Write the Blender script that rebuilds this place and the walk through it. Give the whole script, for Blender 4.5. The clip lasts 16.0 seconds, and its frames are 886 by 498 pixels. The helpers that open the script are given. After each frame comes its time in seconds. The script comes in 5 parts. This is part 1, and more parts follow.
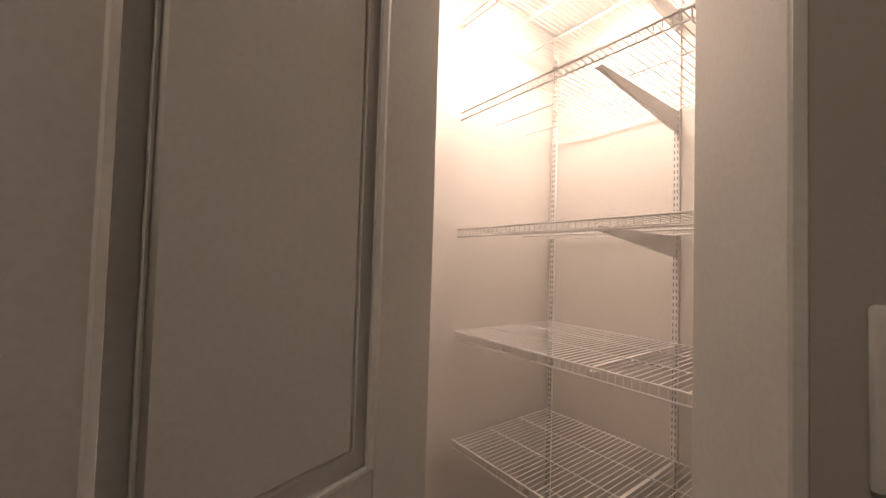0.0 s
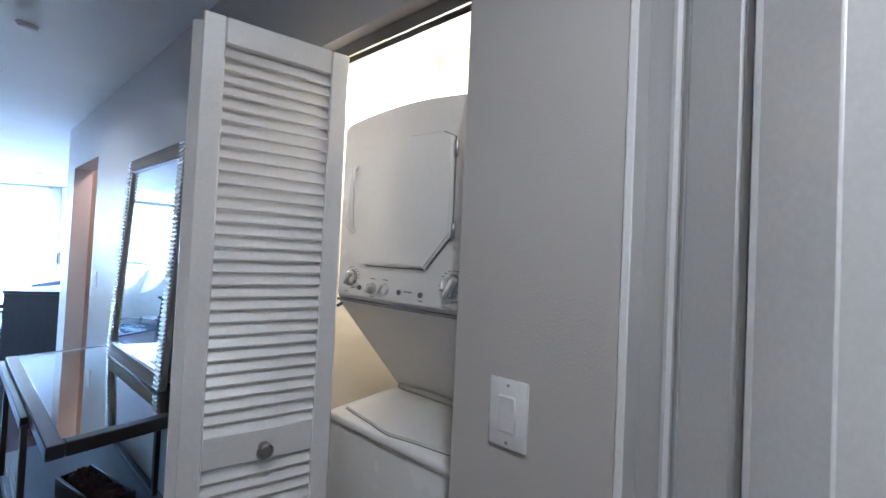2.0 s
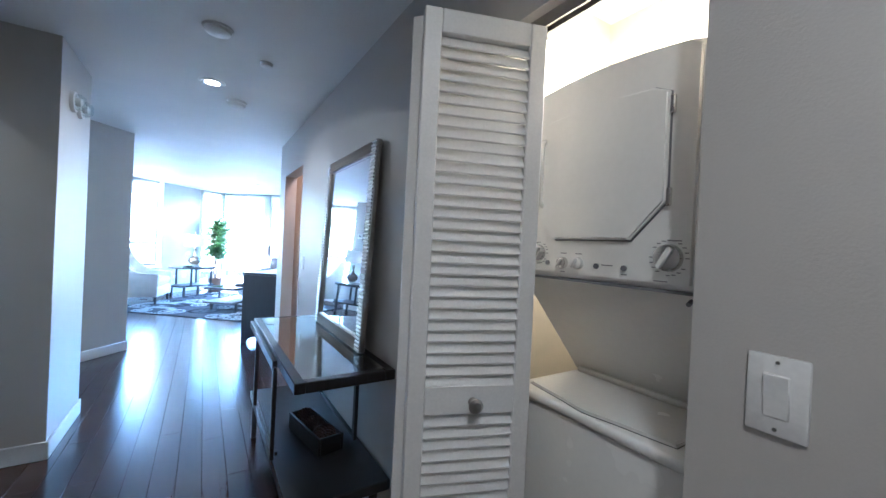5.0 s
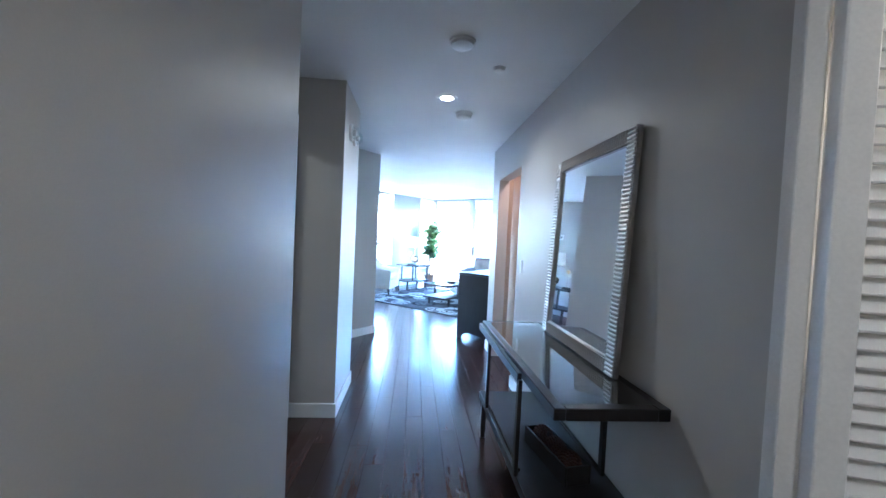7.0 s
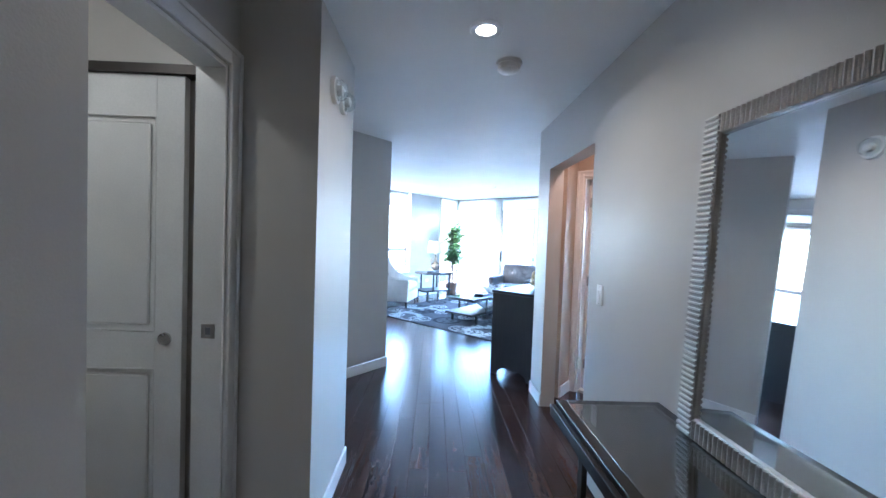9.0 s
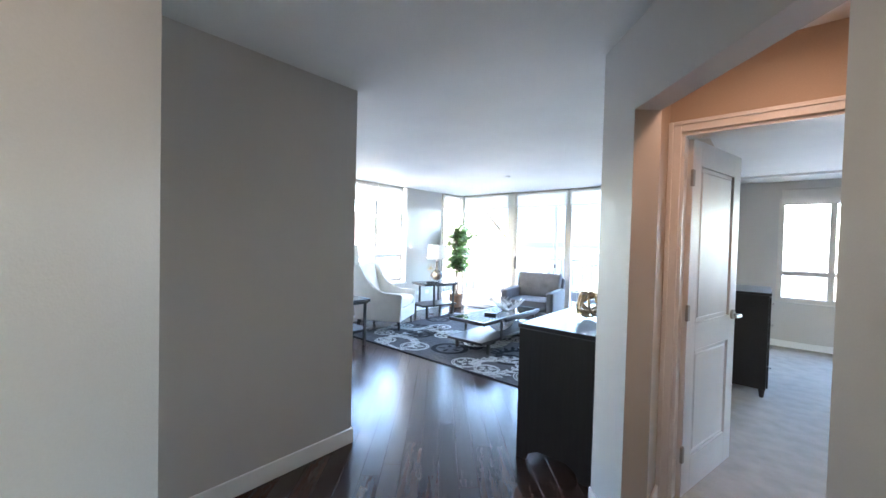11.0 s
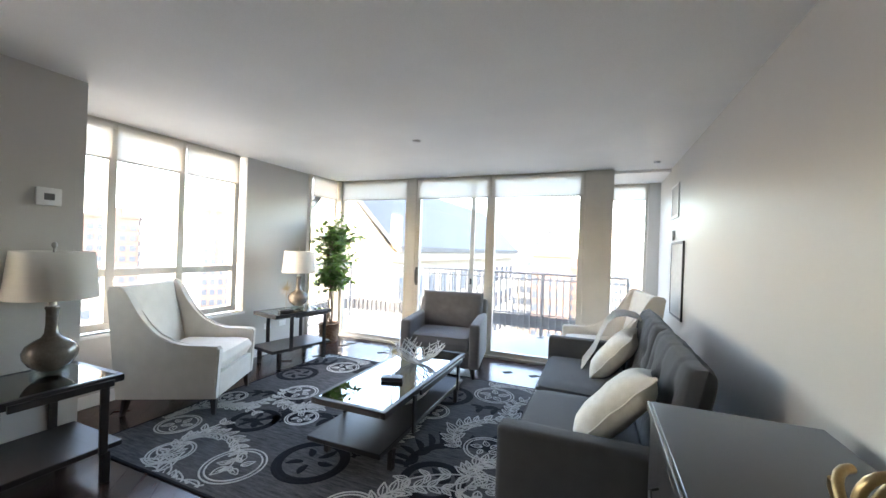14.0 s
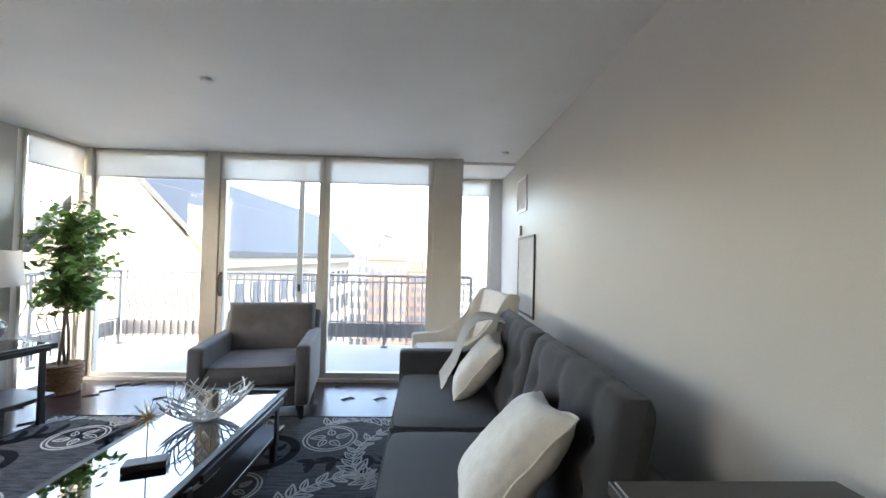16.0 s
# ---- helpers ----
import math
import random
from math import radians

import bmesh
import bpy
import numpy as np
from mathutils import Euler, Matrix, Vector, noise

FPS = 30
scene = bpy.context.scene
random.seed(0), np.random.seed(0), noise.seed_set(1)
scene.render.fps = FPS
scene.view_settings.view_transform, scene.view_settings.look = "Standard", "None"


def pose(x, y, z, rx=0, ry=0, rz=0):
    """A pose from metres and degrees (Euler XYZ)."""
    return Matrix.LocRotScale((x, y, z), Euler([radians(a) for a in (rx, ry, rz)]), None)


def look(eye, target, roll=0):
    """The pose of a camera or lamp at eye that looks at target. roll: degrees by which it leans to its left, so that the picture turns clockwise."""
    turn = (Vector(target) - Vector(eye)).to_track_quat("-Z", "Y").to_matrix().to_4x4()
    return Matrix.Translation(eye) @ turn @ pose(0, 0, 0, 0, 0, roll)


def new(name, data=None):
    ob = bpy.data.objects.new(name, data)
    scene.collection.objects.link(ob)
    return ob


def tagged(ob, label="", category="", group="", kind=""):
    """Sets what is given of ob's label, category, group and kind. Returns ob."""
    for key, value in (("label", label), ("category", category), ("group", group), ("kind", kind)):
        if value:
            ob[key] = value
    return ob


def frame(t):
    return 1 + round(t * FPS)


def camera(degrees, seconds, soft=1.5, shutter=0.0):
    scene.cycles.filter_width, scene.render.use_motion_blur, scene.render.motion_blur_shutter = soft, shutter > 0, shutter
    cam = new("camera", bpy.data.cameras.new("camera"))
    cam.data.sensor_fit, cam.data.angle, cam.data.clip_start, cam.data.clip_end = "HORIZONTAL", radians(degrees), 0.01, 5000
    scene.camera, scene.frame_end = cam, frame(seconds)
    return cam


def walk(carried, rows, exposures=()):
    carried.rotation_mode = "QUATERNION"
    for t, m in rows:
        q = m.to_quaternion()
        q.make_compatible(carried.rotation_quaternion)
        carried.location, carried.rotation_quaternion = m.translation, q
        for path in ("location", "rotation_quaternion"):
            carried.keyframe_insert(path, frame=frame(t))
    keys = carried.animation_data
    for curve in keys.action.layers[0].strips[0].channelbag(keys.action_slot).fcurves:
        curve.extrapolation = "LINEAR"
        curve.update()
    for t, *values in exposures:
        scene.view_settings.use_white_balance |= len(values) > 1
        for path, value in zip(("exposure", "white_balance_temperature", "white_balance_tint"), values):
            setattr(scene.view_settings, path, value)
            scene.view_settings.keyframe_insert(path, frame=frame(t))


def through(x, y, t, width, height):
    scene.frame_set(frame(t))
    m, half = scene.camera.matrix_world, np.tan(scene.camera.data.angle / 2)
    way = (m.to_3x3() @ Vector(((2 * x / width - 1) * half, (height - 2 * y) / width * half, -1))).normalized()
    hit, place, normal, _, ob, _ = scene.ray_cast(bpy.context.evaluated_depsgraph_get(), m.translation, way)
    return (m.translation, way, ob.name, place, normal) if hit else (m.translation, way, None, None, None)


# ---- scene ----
cam = camera(99.4, 16.0)
PATH = [
    (0, (-0.151, 0.27, 1.261), (-1.185, 1.98, 1.326), 1.7),
    (0.2, (-0.187, 0.186, 1.284), (-1.285, 1.857, 1.348), 1.9),
    (0.3, (-0.201, 0.154, 1.29), (-1.337, 1.799, 1.357), 2.1),
    (0.5, (-0.256, 0.095, 1.288), (-1.483, 1.674, 1.358), 2.2),
    (0.8, (-0.315, 0.022, 1.277), (-1.694, 1.469, 1.360), 2.4),
    (1, (-0.355, -0.02, 1.271), (-1.829, 1.33, 1.358), 2.6),
    (1.5, (-0.427, -0.125, 1.34), (-2.010, 1.094, 1.407), 2.9),
    (2, (-0.49, -0.162, 1.408), (-2.155, 0.944, 1.45), 2.7),
    (2.5, (-0.558, -0.174, 1.409), (-2.326, 0.761, 1.438), 2.7),
    (3, (-0.583, -0.206, 1.384), (-2.41, 0.607, 1.412), 2.9),
    (3.2, (-0.58, -0.222, 1.38), (-2.406, 0.592, 1.402), 2.8),
    (5.3, (-0.546, -0.317, 1.337), (-2.519, 0.008, 1.313), 2.8),
    (5.5, (-0.545, -0.326, 1.348), (-2.533, -0.112, 1.316), 2.8),
    (6, (-0.537, -0.36, 1.353), (-2.535, -0.453, 1.306), 2.7),
    (6.5, (-0.578, -0.446, 1.335), (-2.543, -0.818, 1.278), 2.7),
    (7, (-0.733, -0.574, 1.354), (-2.668, -1.077, 1.293), 2.7),
    (7.5, (-0.896, -0.667, 1.371), (-2.824, -1.196, 1.31), 2.6),
    (8, (-1.2, -0.738, 1.381), (-3.116, -1.308, 1.315), 2.5),
    (8.5, (-1.472, -0.802, 1.408), (-3.378, -1.404, 1.347), 2.4),
    (8.6, (-1.524, -0.83, 1.397), (-3.43, -1.434, 1.34), 2.2),
    (9, (-1.775, -0.945, 1.429), (-3.68, -1.551, 1.368), 2.0),
    (11.5, (-3.607, -1.472, 1.430), (-5.502, -2.111, 1.388), 1.4),
    (12, (-3.998, -1.644, 1.419), (-5.899, -2.263, 1.383), 1.9),
    (12.5, (-4.357, -1.779, 1.436), (-6.259, -2.398, 1.406), 1.9),
    (13, (-4.746, -1.872, 1.426), (-6.675, -2.398, 1.397), 2),
    (13.5, (-5.139, -1.919, 1.428), (-7.113, -2.24, 1.407), 2.0),
    (14, (-5.459, -1.96, 1.431), (-7.459, -1.97, 1.429), 2.0),
    (14.5, (-5.758, -1.889, 1.376), (-7.739, -1.615, 1.4), 1.9),
    (15, (-6.007, -1.831, 1.377), (-7.934, -1.298, 1.411), 1.7),
    (15.5, (-6.196, -1.876, 1.391), (-8.051, -1.128, 1.431), 1.5),
    (16, (-6.269, -1.848, 1.358), (-8.092, -1.028, 1.403), 1.3),
]
EXPOSURES = [(0, 5.2, 6500, 18), (0.5, 5.5, 6000, 15), (1, 5.95, 5100, 12), (1.5, 6.45, 4500, 10), (2, 6.55, 4450, 9), (3.2, 6.55, 4500, 8), (6, 6.45, 4500, 6), (7.5, 6.55, 4600, 7), (9, 6.2, 4850, 8), (11.5, 5.55, 6300, 11), (12.5, 5.2, 7000, 12), (13.5, 4.85, 7300, 13), (14.5, 4.55, 7300, 13), (16, 4.3, 7200, 13)]
walk(cam, [(t, look(eye, target, roll)) for t, eye, target, roll in PATH], EXPOSURES)

# ---- world, sun, exposure ----
LIVING = pose(0, 0, 0, 0, 0, 68)      # x to the sofa wall, y to the balcony
HALL = pose(0, 0, 0, 0, 0, 19)        # x back along the hall, y to its closet side
H = 2.44

wd = bpy.data.worlds.new("sky")
scene.world = wd
wd.use_nodes = True
_bg = wd.node_tree.nodes["Background"]
_sky = wd.node_tree.nodes.new("ShaderNodeTexSky")
_sky.sky_type, _sky.sun_disc, _sky.sun_elevation, _sky.sun_rotation = "NISHITA", False, radians(34), radians(135)
_sky.air_density, _sky.dust_density = 1.0, 2.0
wd.node_tree.links.new(_sky.outputs[0], _bg.inputs[0])
_bg.inputs[1].default_value = 0.15


def lamp(name, kind, m, energy, color=(1, 1, 1), size=0.1, size_y=0.0, angle=0.0):
    d = bpy.data.lights.new(name, kind)
    d.energy, d.color = energy, color
    if kind == "AREA":
        d.shape, d.size, d.size_y = "RECTANGLE", size, size_y or size
    elif kind == "SUN":
        d.angle = radians(angle)
    else:
        d.shadow_soft_size = size
    ob = new(name, d)
    ob.matrix_world = m
    return ob


lamp("sun", "SUN", LIVING @ look((15, -36, 26), (0, 0, 0)), 0.9, (1, 0.95, 0.88), angle=0.5)


# ---- materials ----
def material(name, color, rough=0.6, metal=0.0, color2=None, scale=6.0, fine=120.0, bump=0.0, spec=0.5, stretch=(1, 1, 1), island=0.0, rough_var=0.08, sheen=0.0, coords="Object"):
    m = bpy.data.materials.new(name)
    m.use_nodes = True
    n, l = m.node_tree.nodes, m.node_tree.links
    b = n["Principled BSDF"]
    tc, mp = n.new("ShaderNodeTexCoord"), n.new("ShaderNodeMapping")
    l.new(tc.outputs[coords], mp.inputs[0])
    mp.inputs["Scale"].default_value = stretch
    big, small = n.new("ShaderNodeTexNoise"), n.new("ShaderNodeTexNoise")
    for node, sc, det in ((big, scale, 4), (small, fine, 3)):
        l.new(mp.outputs[0], node.inputs["Vector"])
        node.inputs["Scale"].default_value, node.inputs["Detail"].default_value = sc, det
    add = n.new("ShaderNodeMath")
    add.operation = "MULTIPLY_ADD"
    l.new(small.outputs[0], add.inputs[0])
    add.inputs[1].default_value = 0.4
    mul = n.new("ShaderNodeMath")
    mul.operation = "MULTIPLY"
    mul.inputs[1].default_value = 0.6
    l.new(big.outputs[0], mul.inputs[0])
    l.new(mul.outputs[0], add.inputs[2])
    mix = n.new("ShaderNodeMix")
    mix.data_type = "RGBA"
    c2 = color2 or tuple(min(1, c * 0.88) for c in color)
    mix.inputs["A"].default_value, mix.inputs["B"].default_value = (*c2, 1), (*color, 1)
    ramp = n.new("ShaderNodeMapRange")
    ramp.inputs["From Min"].default_value, ramp.inputs["From Max"].default_value = 0.35, 0.65
    l.new(add.outputs[0], ramp.inputs[0])
    l.new(ramp.outputs[0], mix.inputs["Factor"])
    last = mix.outputs["Result"]
    if island:
        oi, hs = n.new("ShaderNodeObjectInfo"), n.new("ShaderNodeHueSaturation")
        mr = n.new("ShaderNodeMapRange")
        mr.inputs["To Min"].default_value, mr.inputs["To Max"].default_value = 1 - island, 1 + island
        l.new(oi.outputs["Random"], mr.inputs[0])
        l.new(mr.outputs[0], hs.inputs["Value"])
        l.new(last, hs.inputs["Color"])
        last = hs.outputs[0]
    l.new(last, b.inputs["Base Color"])
    rr = n.new("ShaderNodeMapRange")
    rr.inputs["To Min"].default_value, rr.inputs["To Max"].default_value = max(0.02, rough - rough_var), min(1, rough + rough_var)
    l.new(big.outputs[0], rr.inputs[0])
    l.new(rr.outputs[0], b.inputs["Roughness"])
    b.inputs["Metallic"].default_value = metal
    b.inputs["Specular IOR Level"].default_value = spec
    b.inputs["Sheen Weight"].default_value = sheen
    if bump:
        bp = n.new("ShaderNodeBump")
        bp.inputs["Strength"].default_value, bp.inputs["Distance"].default_value = bump, 0.004
        l.new(small.outputs[0], bp.inputs["Height"])
        l.new(bp.outputs[0], b.inputs["Normal"])
    return m


def glass_material(name, tint=(1, 1, 1), rough=0.0, gloss=0.04):
    m = bpy.data.materials.new(name)
    m.use_nodes = True
    n, l = m.node_tree.nodes, m.node_tree.links
    n.remove(n["Principled BSDF"])
    tr, gl, fr, mx = n.new("ShaderNodeBsdfTransparent"), n.new("ShaderNodeBsdfGlossy"), n.new("ShaderNodeLayerWeight"), n.new("ShaderNodeMixShader")
    tr.inputs[0].default_value = (*tint, 1)
    gl.inputs["Roughness"].default_value = rough
    fr.inputs["Blend"].default_value = 0.5
    pw, sc = n.new("ShaderNodeMath"), n.new("ShaderNodeMath")
    pw.operation, sc.operation = "POWER", "MULTIPLY_ADD"
    pw.inputs[1].default_value, sc.inputs[1].default_value, sc.inputs[2].default_value = 4.0, 0.75, gloss
    l.new(fr.outputs["Facing"], pw.inputs[0])
    l.new(pw.outputs[0], sc.inputs[0])
    l.new(sc.outputs[0], mx.inputs[0])
    l.new(tr.outputs[0], mx.inputs[1])
    l.new(gl.outputs[0], mx.inputs[2])
    l.new(mx.outputs[0], n["Material Output"].inputs[0])
    return m


def cloth_material(name, color, through=0.4, mesh=0.0):
    m = bpy.data.materials.new(name)
    m.use_nodes = True
    n, l = m.node_tree.nodes, m.node_tree.links
    n.remove(n["Principled BSDF"])
    d, t, mx = n.new("ShaderNodeBsdfDiffuse"), n.new("ShaderNodeBsdfTranslucent"), n.new("ShaderNodeMixShader")
    w = n.new("ShaderNodeTexNoise")
    w.inputs["Scale"].default_value = 300
    cm = n.new("ShaderNodeMix")
    cm.data_type = "RGBA"
    cm.inputs["A"].default_value, cm.inputs["B"].default_value = (*[c * 0.85 for c in color], 1), (*color, 1)
    l.new(w.outputs[0], cm.inputs["Factor"])
    for k in (d, t):
        l.new(cm.outputs["Result"], k.inputs[0])
    mx.inputs[0].default_value = through
    l.new(d.outputs[0], mx.inputs[1])
    l.new(t.outputs[0], mx.inputs[2])
    if mesh:
        hole, mh = n.new("ShaderNodeBsdfTransparent"), n.new("ShaderNodeMixShader")
        mh.inputs[0].default_value = mesh
        l.new(mx.outputs[0], mh.inputs[1])
        l.new(hole.outputs[0], mh.inputs[2])
        mx = mh
    l.new(mx.outputs[0], n["Material Output"].inputs[0])
    return m


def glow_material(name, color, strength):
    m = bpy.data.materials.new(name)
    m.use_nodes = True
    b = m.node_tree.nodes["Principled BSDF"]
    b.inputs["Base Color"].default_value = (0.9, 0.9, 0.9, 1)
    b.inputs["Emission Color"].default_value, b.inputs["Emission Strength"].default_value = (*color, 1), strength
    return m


WALL = material("greige_wall_paint", (0.52, 0.495, 0.46), 0.42, color2=(0.49, 0.467, 0.435), scale=1.5, fine=220, bump=0.12)
PANTRY_WALL = material("pale_pantry_paint", (0.76, 0.72, 0.68), 0.6, scale=1.5, fine=220, bump=0.12)
LAUNDRY_WALL = material("cream_laundry_paint", (0.72, 0.66, 0.52), 0.6, scale=1.5, fine=220, bump=0.12)
WARM_WALL = material("tan_vestibule_paint", (0.52, 0.42, 0.32), 0.55, scale=1.5, fine=220, bump=0.12)
CEIL = material("ceiling_paint", (0.84, 0.835, 0.82), 0.6, scale=1.2, fine=260, bump=0.15)
TRIM = material("white_trim_paint", (0.80, 0.79, 0.77), 0.32, scale=3, fine=150, bump=0.05)
DOOR = material("white_door_paint", (0.78, 0.77, 0.75), 0.35, scale=3, fine=150, bump=0.06)
FRAME = material("cream_window_frame", (0.60, 0.56, 0.49), 0.45, scale=4, fine=160)
PLANK = material("walnut_plank", (0.052, 0.027, 0.020), 0.23, color2=(0.025, 0.0135, 0.0105), scale=3.0, fine=26, bump=0.035, stretch=(0.8, 9, 1), island=0.35, rough_var=0.07)
SUBFLOOR = material("dark_floor_joint", (0.03, 0.016, 0.01), 0.5)
CARPET = material("beige_carpet", (0.52, 0.47, 0.40), 0.95, color2=(0.40, 0.36, 0.30), scale=8, fine=260, bump=0.8)
BLACK = material("espresso_wood", (0.022, 0.019, 0.018), 0.38, color2=(0.012, 0.010, 0.010), scale=4, fine=60, stretch=(12, 1, 1), bump=0.12)
BLACKTOP = material("satin_black_top", (0.022, 0.021, 0.021), 0.30, color2=(0.018, 0.017, 0.017), scale=3, fine=90, stretch=(2, 1, 1), bump=0.02, rough_var=0.03)
IRON = material("dark_bronze_metal", (0.05, 0.043, 0.038), 0.42, 0.6, scale=9, fine=200)
CHARCOAL = material("charcoal_weave", (0.033, 0.032, 0.034), 0.9, color2=(0.021, 0.0205, 0.022), scale=14, fine=420, bump=0.5, sheen=0.15)
GREY = material("grey_weave", (0.125, 0.116, 0.114), 0.9, color2=(0.092, 0.086, 0.085), scale=14, fine=420, bump=0.5, sheen=0.15)
IVORY = material("ivory_weave", (0.68, 0.63, 0.56), 0.88, color2=(0.60, 0.555, 0.49), scale=10, fine=380, bump=0.45, sheen=0.1)
PILLOW = material("ivory_linen", (0.66, 0.63, 0.58), 0.9, color2=(0.56, 0.53, 0.48), scale=22, fine=300, bump=0.5)
KNIT = material("cream_knit", (0.74, 0.72, 0.68), 0.95, scale=40, fine=320, bump=0.9)
APPL = material("white_enamel", (0.78, 0.77, 0.74), 0.25, color2=(0.74, 0.73, 0.70), scale=3, fine=60)
APPL_D = material("grey_print", (0.16, 0.16, 0.17), 0.5)
CHROME = material("brushed_chrome", (0.62, 0.61, 0.60), 0.25, 1.0, scale=20, fine=200)
NICKEL = material("satin_nickel", (0.42, 0.40, 0.37), 0.35, 1.0, scale=20, fine=200)
SILVER = material("silver_leaf_frame", (0.50, 0.47, 0.44), 0.36, 0.85, color2=(0.36, 0.34, 0.32), scale=12, fine=180, bump=0.25)
GOLD = material("antique_gold", (0.50, 0.37, 0.20), 0.34, 0.95, color2=(0.38, 0.27, 0.14), scale=14, fine=160, bump=0.2)
MIRROR = material("mirror_silver", (0.90, 0.91, 0.91), 0.02, 1.0, color2=(0.89, 0.90, 0.90), rough_var=0.0)
GLASS = glass_material("window_glass", (0.95, 0.96, 0.96))
TOPGLASS = glass_material("smoked_table_glass", (0.35, 0.40, 0.42), 0.0, 0.30)
ACRYLIC = glass_material("clear_acrylic", (0.92, 0.95, 0.95))
SHADE_CLOTH = cloth_material("white_roller_fabric", (0.82, 0.78, 0.72), 0.36, 0.16)
LAMPSHADE = cloth_material("white_lampshade_linen", (0.90, 0.87, 0.82), 0.5)
CERAMIC = material("grey_brown_glaze", (0.17, 0.145, 0.12), 0.14, color2=(0.10, 0.085, 0.07), scale=7, fine=70)
WIREWHITE = material("white_vinyl_wire", (0.80, 0.78, 0.76), 0.4)
PLATE = material("white_plastic", (0.80, 0.79, 0.77), 0.35)
RUG = material("charcoal_rug_pile", (0.115, 0.114, 0.116), 0.97, color2=(0.030, 0.030, 0.033), scale=9, fine=70, bump=0.9, stretch=(1, 7, 1), spec=0.15)
RUG_CREAM = material("cream_rug_pile", (0.56, 0.55, 0.52), 0.97, color2=(0.38, 0.38, 0.37), scale=30, fine=300, bump=0.8)
RUG_BLACK = material("black_rug_pile", (0.010, 0.010, 0.013), 0.97, spec=0.1, scale=30, fine=300, bump=0.8)
BASKET = material("woven_seagrass", (0.22, 0.12, 0.06), 0.8, color2=(0.12, 0.06, 0.03), scale=30, fine=150, bump=0.7)
BARK = material("ficus_bark", (0.20, 0.145, 0.10), 0.85, color2=(0.11, 0.08, 0.055), scale=20, fine=120, bump=0.6)
LEAF = material("ficus_leaf", (0.085, 0.165, 0.045), 0.40, color2=(0.045, 0.100, 0.028), scale=9, fine=60)
_n, _l = LEAF.node_tree.nodes, LEAF.node_tree.links
_tl, _mx = _n.new("ShaderNodeBsdfTranslucent"), _n.new("ShaderNodeMixShader")
_tl.inputs[0].default_value, _mx.inputs[0].default_value = (0.20, 0.34, 0.06, 1), 0.32
_l.new(_n["Principled BSDF"].outputs[0], _mx.inputs[1])
_l.new(_tl.outputs[0], _mx.inputs[2])
_l.new(_mx.outputs[0], _n["Material Output"].inputs[0])
SOIL = material("dry_moss", (0.09, 0.075, 0.04), 0.95, scale=30, fine=90, bump=1.0)
CONCRETE = material("balcony_concrete", (0.36, 0.345, 0.32), 0.85, color2=(0.29, 0.278, 0.258), scale=2, fine=60, bump=0.3)
RAILPAINT = material("grey_rail_paint", (0.13, 0.135, 0.14), 0.5, scale=8, fine=90)
CONE = material("dark_pine_cone", (0.11, 0.055, 0.04), 0.75, color2=(0.05, 0.025, 0.02), scale=40, fine=140, bump=0.6)
CEILING_GLOW = glow_material("warm_ceiling_glow", (1.0, 0.86, 0.66), 0.6)
STONE = material("cream_limestone", (0.24, 0.215, 0.175), 0.85, color2=(0.20, 0.18, 0.145), scale=0.3, fine=3)
SLATE = material("blue_grey_metal_roof", (0.046, 0.052, 0.060), 0.6, color2=(0.036, 0.041, 0.048), scale=0.2, fine=2, spec=0.2)
BRICK = material("red_brown_masonry", (0.145, 0.098, 0.080), 0.9, color2=(0.11, 0.075, 0.062), scale=0.3, fine=4)
CITY = material("pale_city_masonry", (0.20, 0.19, 0.172), 0.85, color2=(0.16, 0.15, 0.138), scale=0.2, fine=3)
PANE_FAR = material("far_window_pane", (0.06, 0.08, 0.10), 0.15, color2=(0.04, 0.05, 0.07))
STREET = material("city_asphalt", (0.20, 0.195, 0.185), 0.9, color2=(0.13, 0.13, 0.125), scale=0.05, fine=0.6)


# ---- mesh helpers ----
def box(bm, x0, x1, y0, y1, z0, z1, bevel=0.0, m=None, seg=1):
    made = bmesh.ops.create_cube(bm, size=1)["verts"]
    for v in made:
        v.co = Vector(((x0 + x1) / 2 + v.co.x * (x1 - x0), (y0 + y1) / 2 + v.co.y * (y1 - y0), (z0 + z1) / 2 + v.co.z * (z1 - z0)))
    if bevel:
        edges = list({e for v in made for e in v.link_edges})
        made = [v for v in bmesh.ops.bevel(bm, geom=edges, offset=bevel, segments=seg, affect="EDGES", profile=0.5)["verts"]] + [v for v in made if v.is_valid]
    if m is not None:
        bmesh.ops.transform(bm, matrix=m, verts=list({v for v in made if v.is_valid}))
    return bm


def rod(bm, a, b, r, r2=None, seg=10):
    a, b = Vector(a), Vector(b)
    d = b - a
    m = Matrix.Translation((a + b) / 2) @ d.to_track_quat("Z", "Y").to_matrix().to_4x4()
    bmesh.ops.create_cone(bm, cap_ends=True, segments=seg, radius1=r, radius2=r if r2 is None else r2, depth=d.length, matrix=m)
    return bm


def lathe(bm, profile, seg=28, at=(0, 0, 0)):
    rings = []
    for r, z in profile:
        rings.append([bm.verts.new((at[0] + r * math.cos(2 * math.pi * k / seg), at[1] + r * math.sin(2 * math.pi * k / seg), at[2] + z)) for k in range(seg)])
    for a, b in zip(rings, rings[1:]):
        for k in range(seg):
            bm.faces.new((a[k], a[(k + 1) % seg], b[(k + 1) % seg], b[k]))
    if profile[0][0] > 1e-4:
        bm.faces.new(rings[0][::-1])
    if profile[-1][0] > 1e-4:
        bm.faces.new(rings[-1])
    return bm


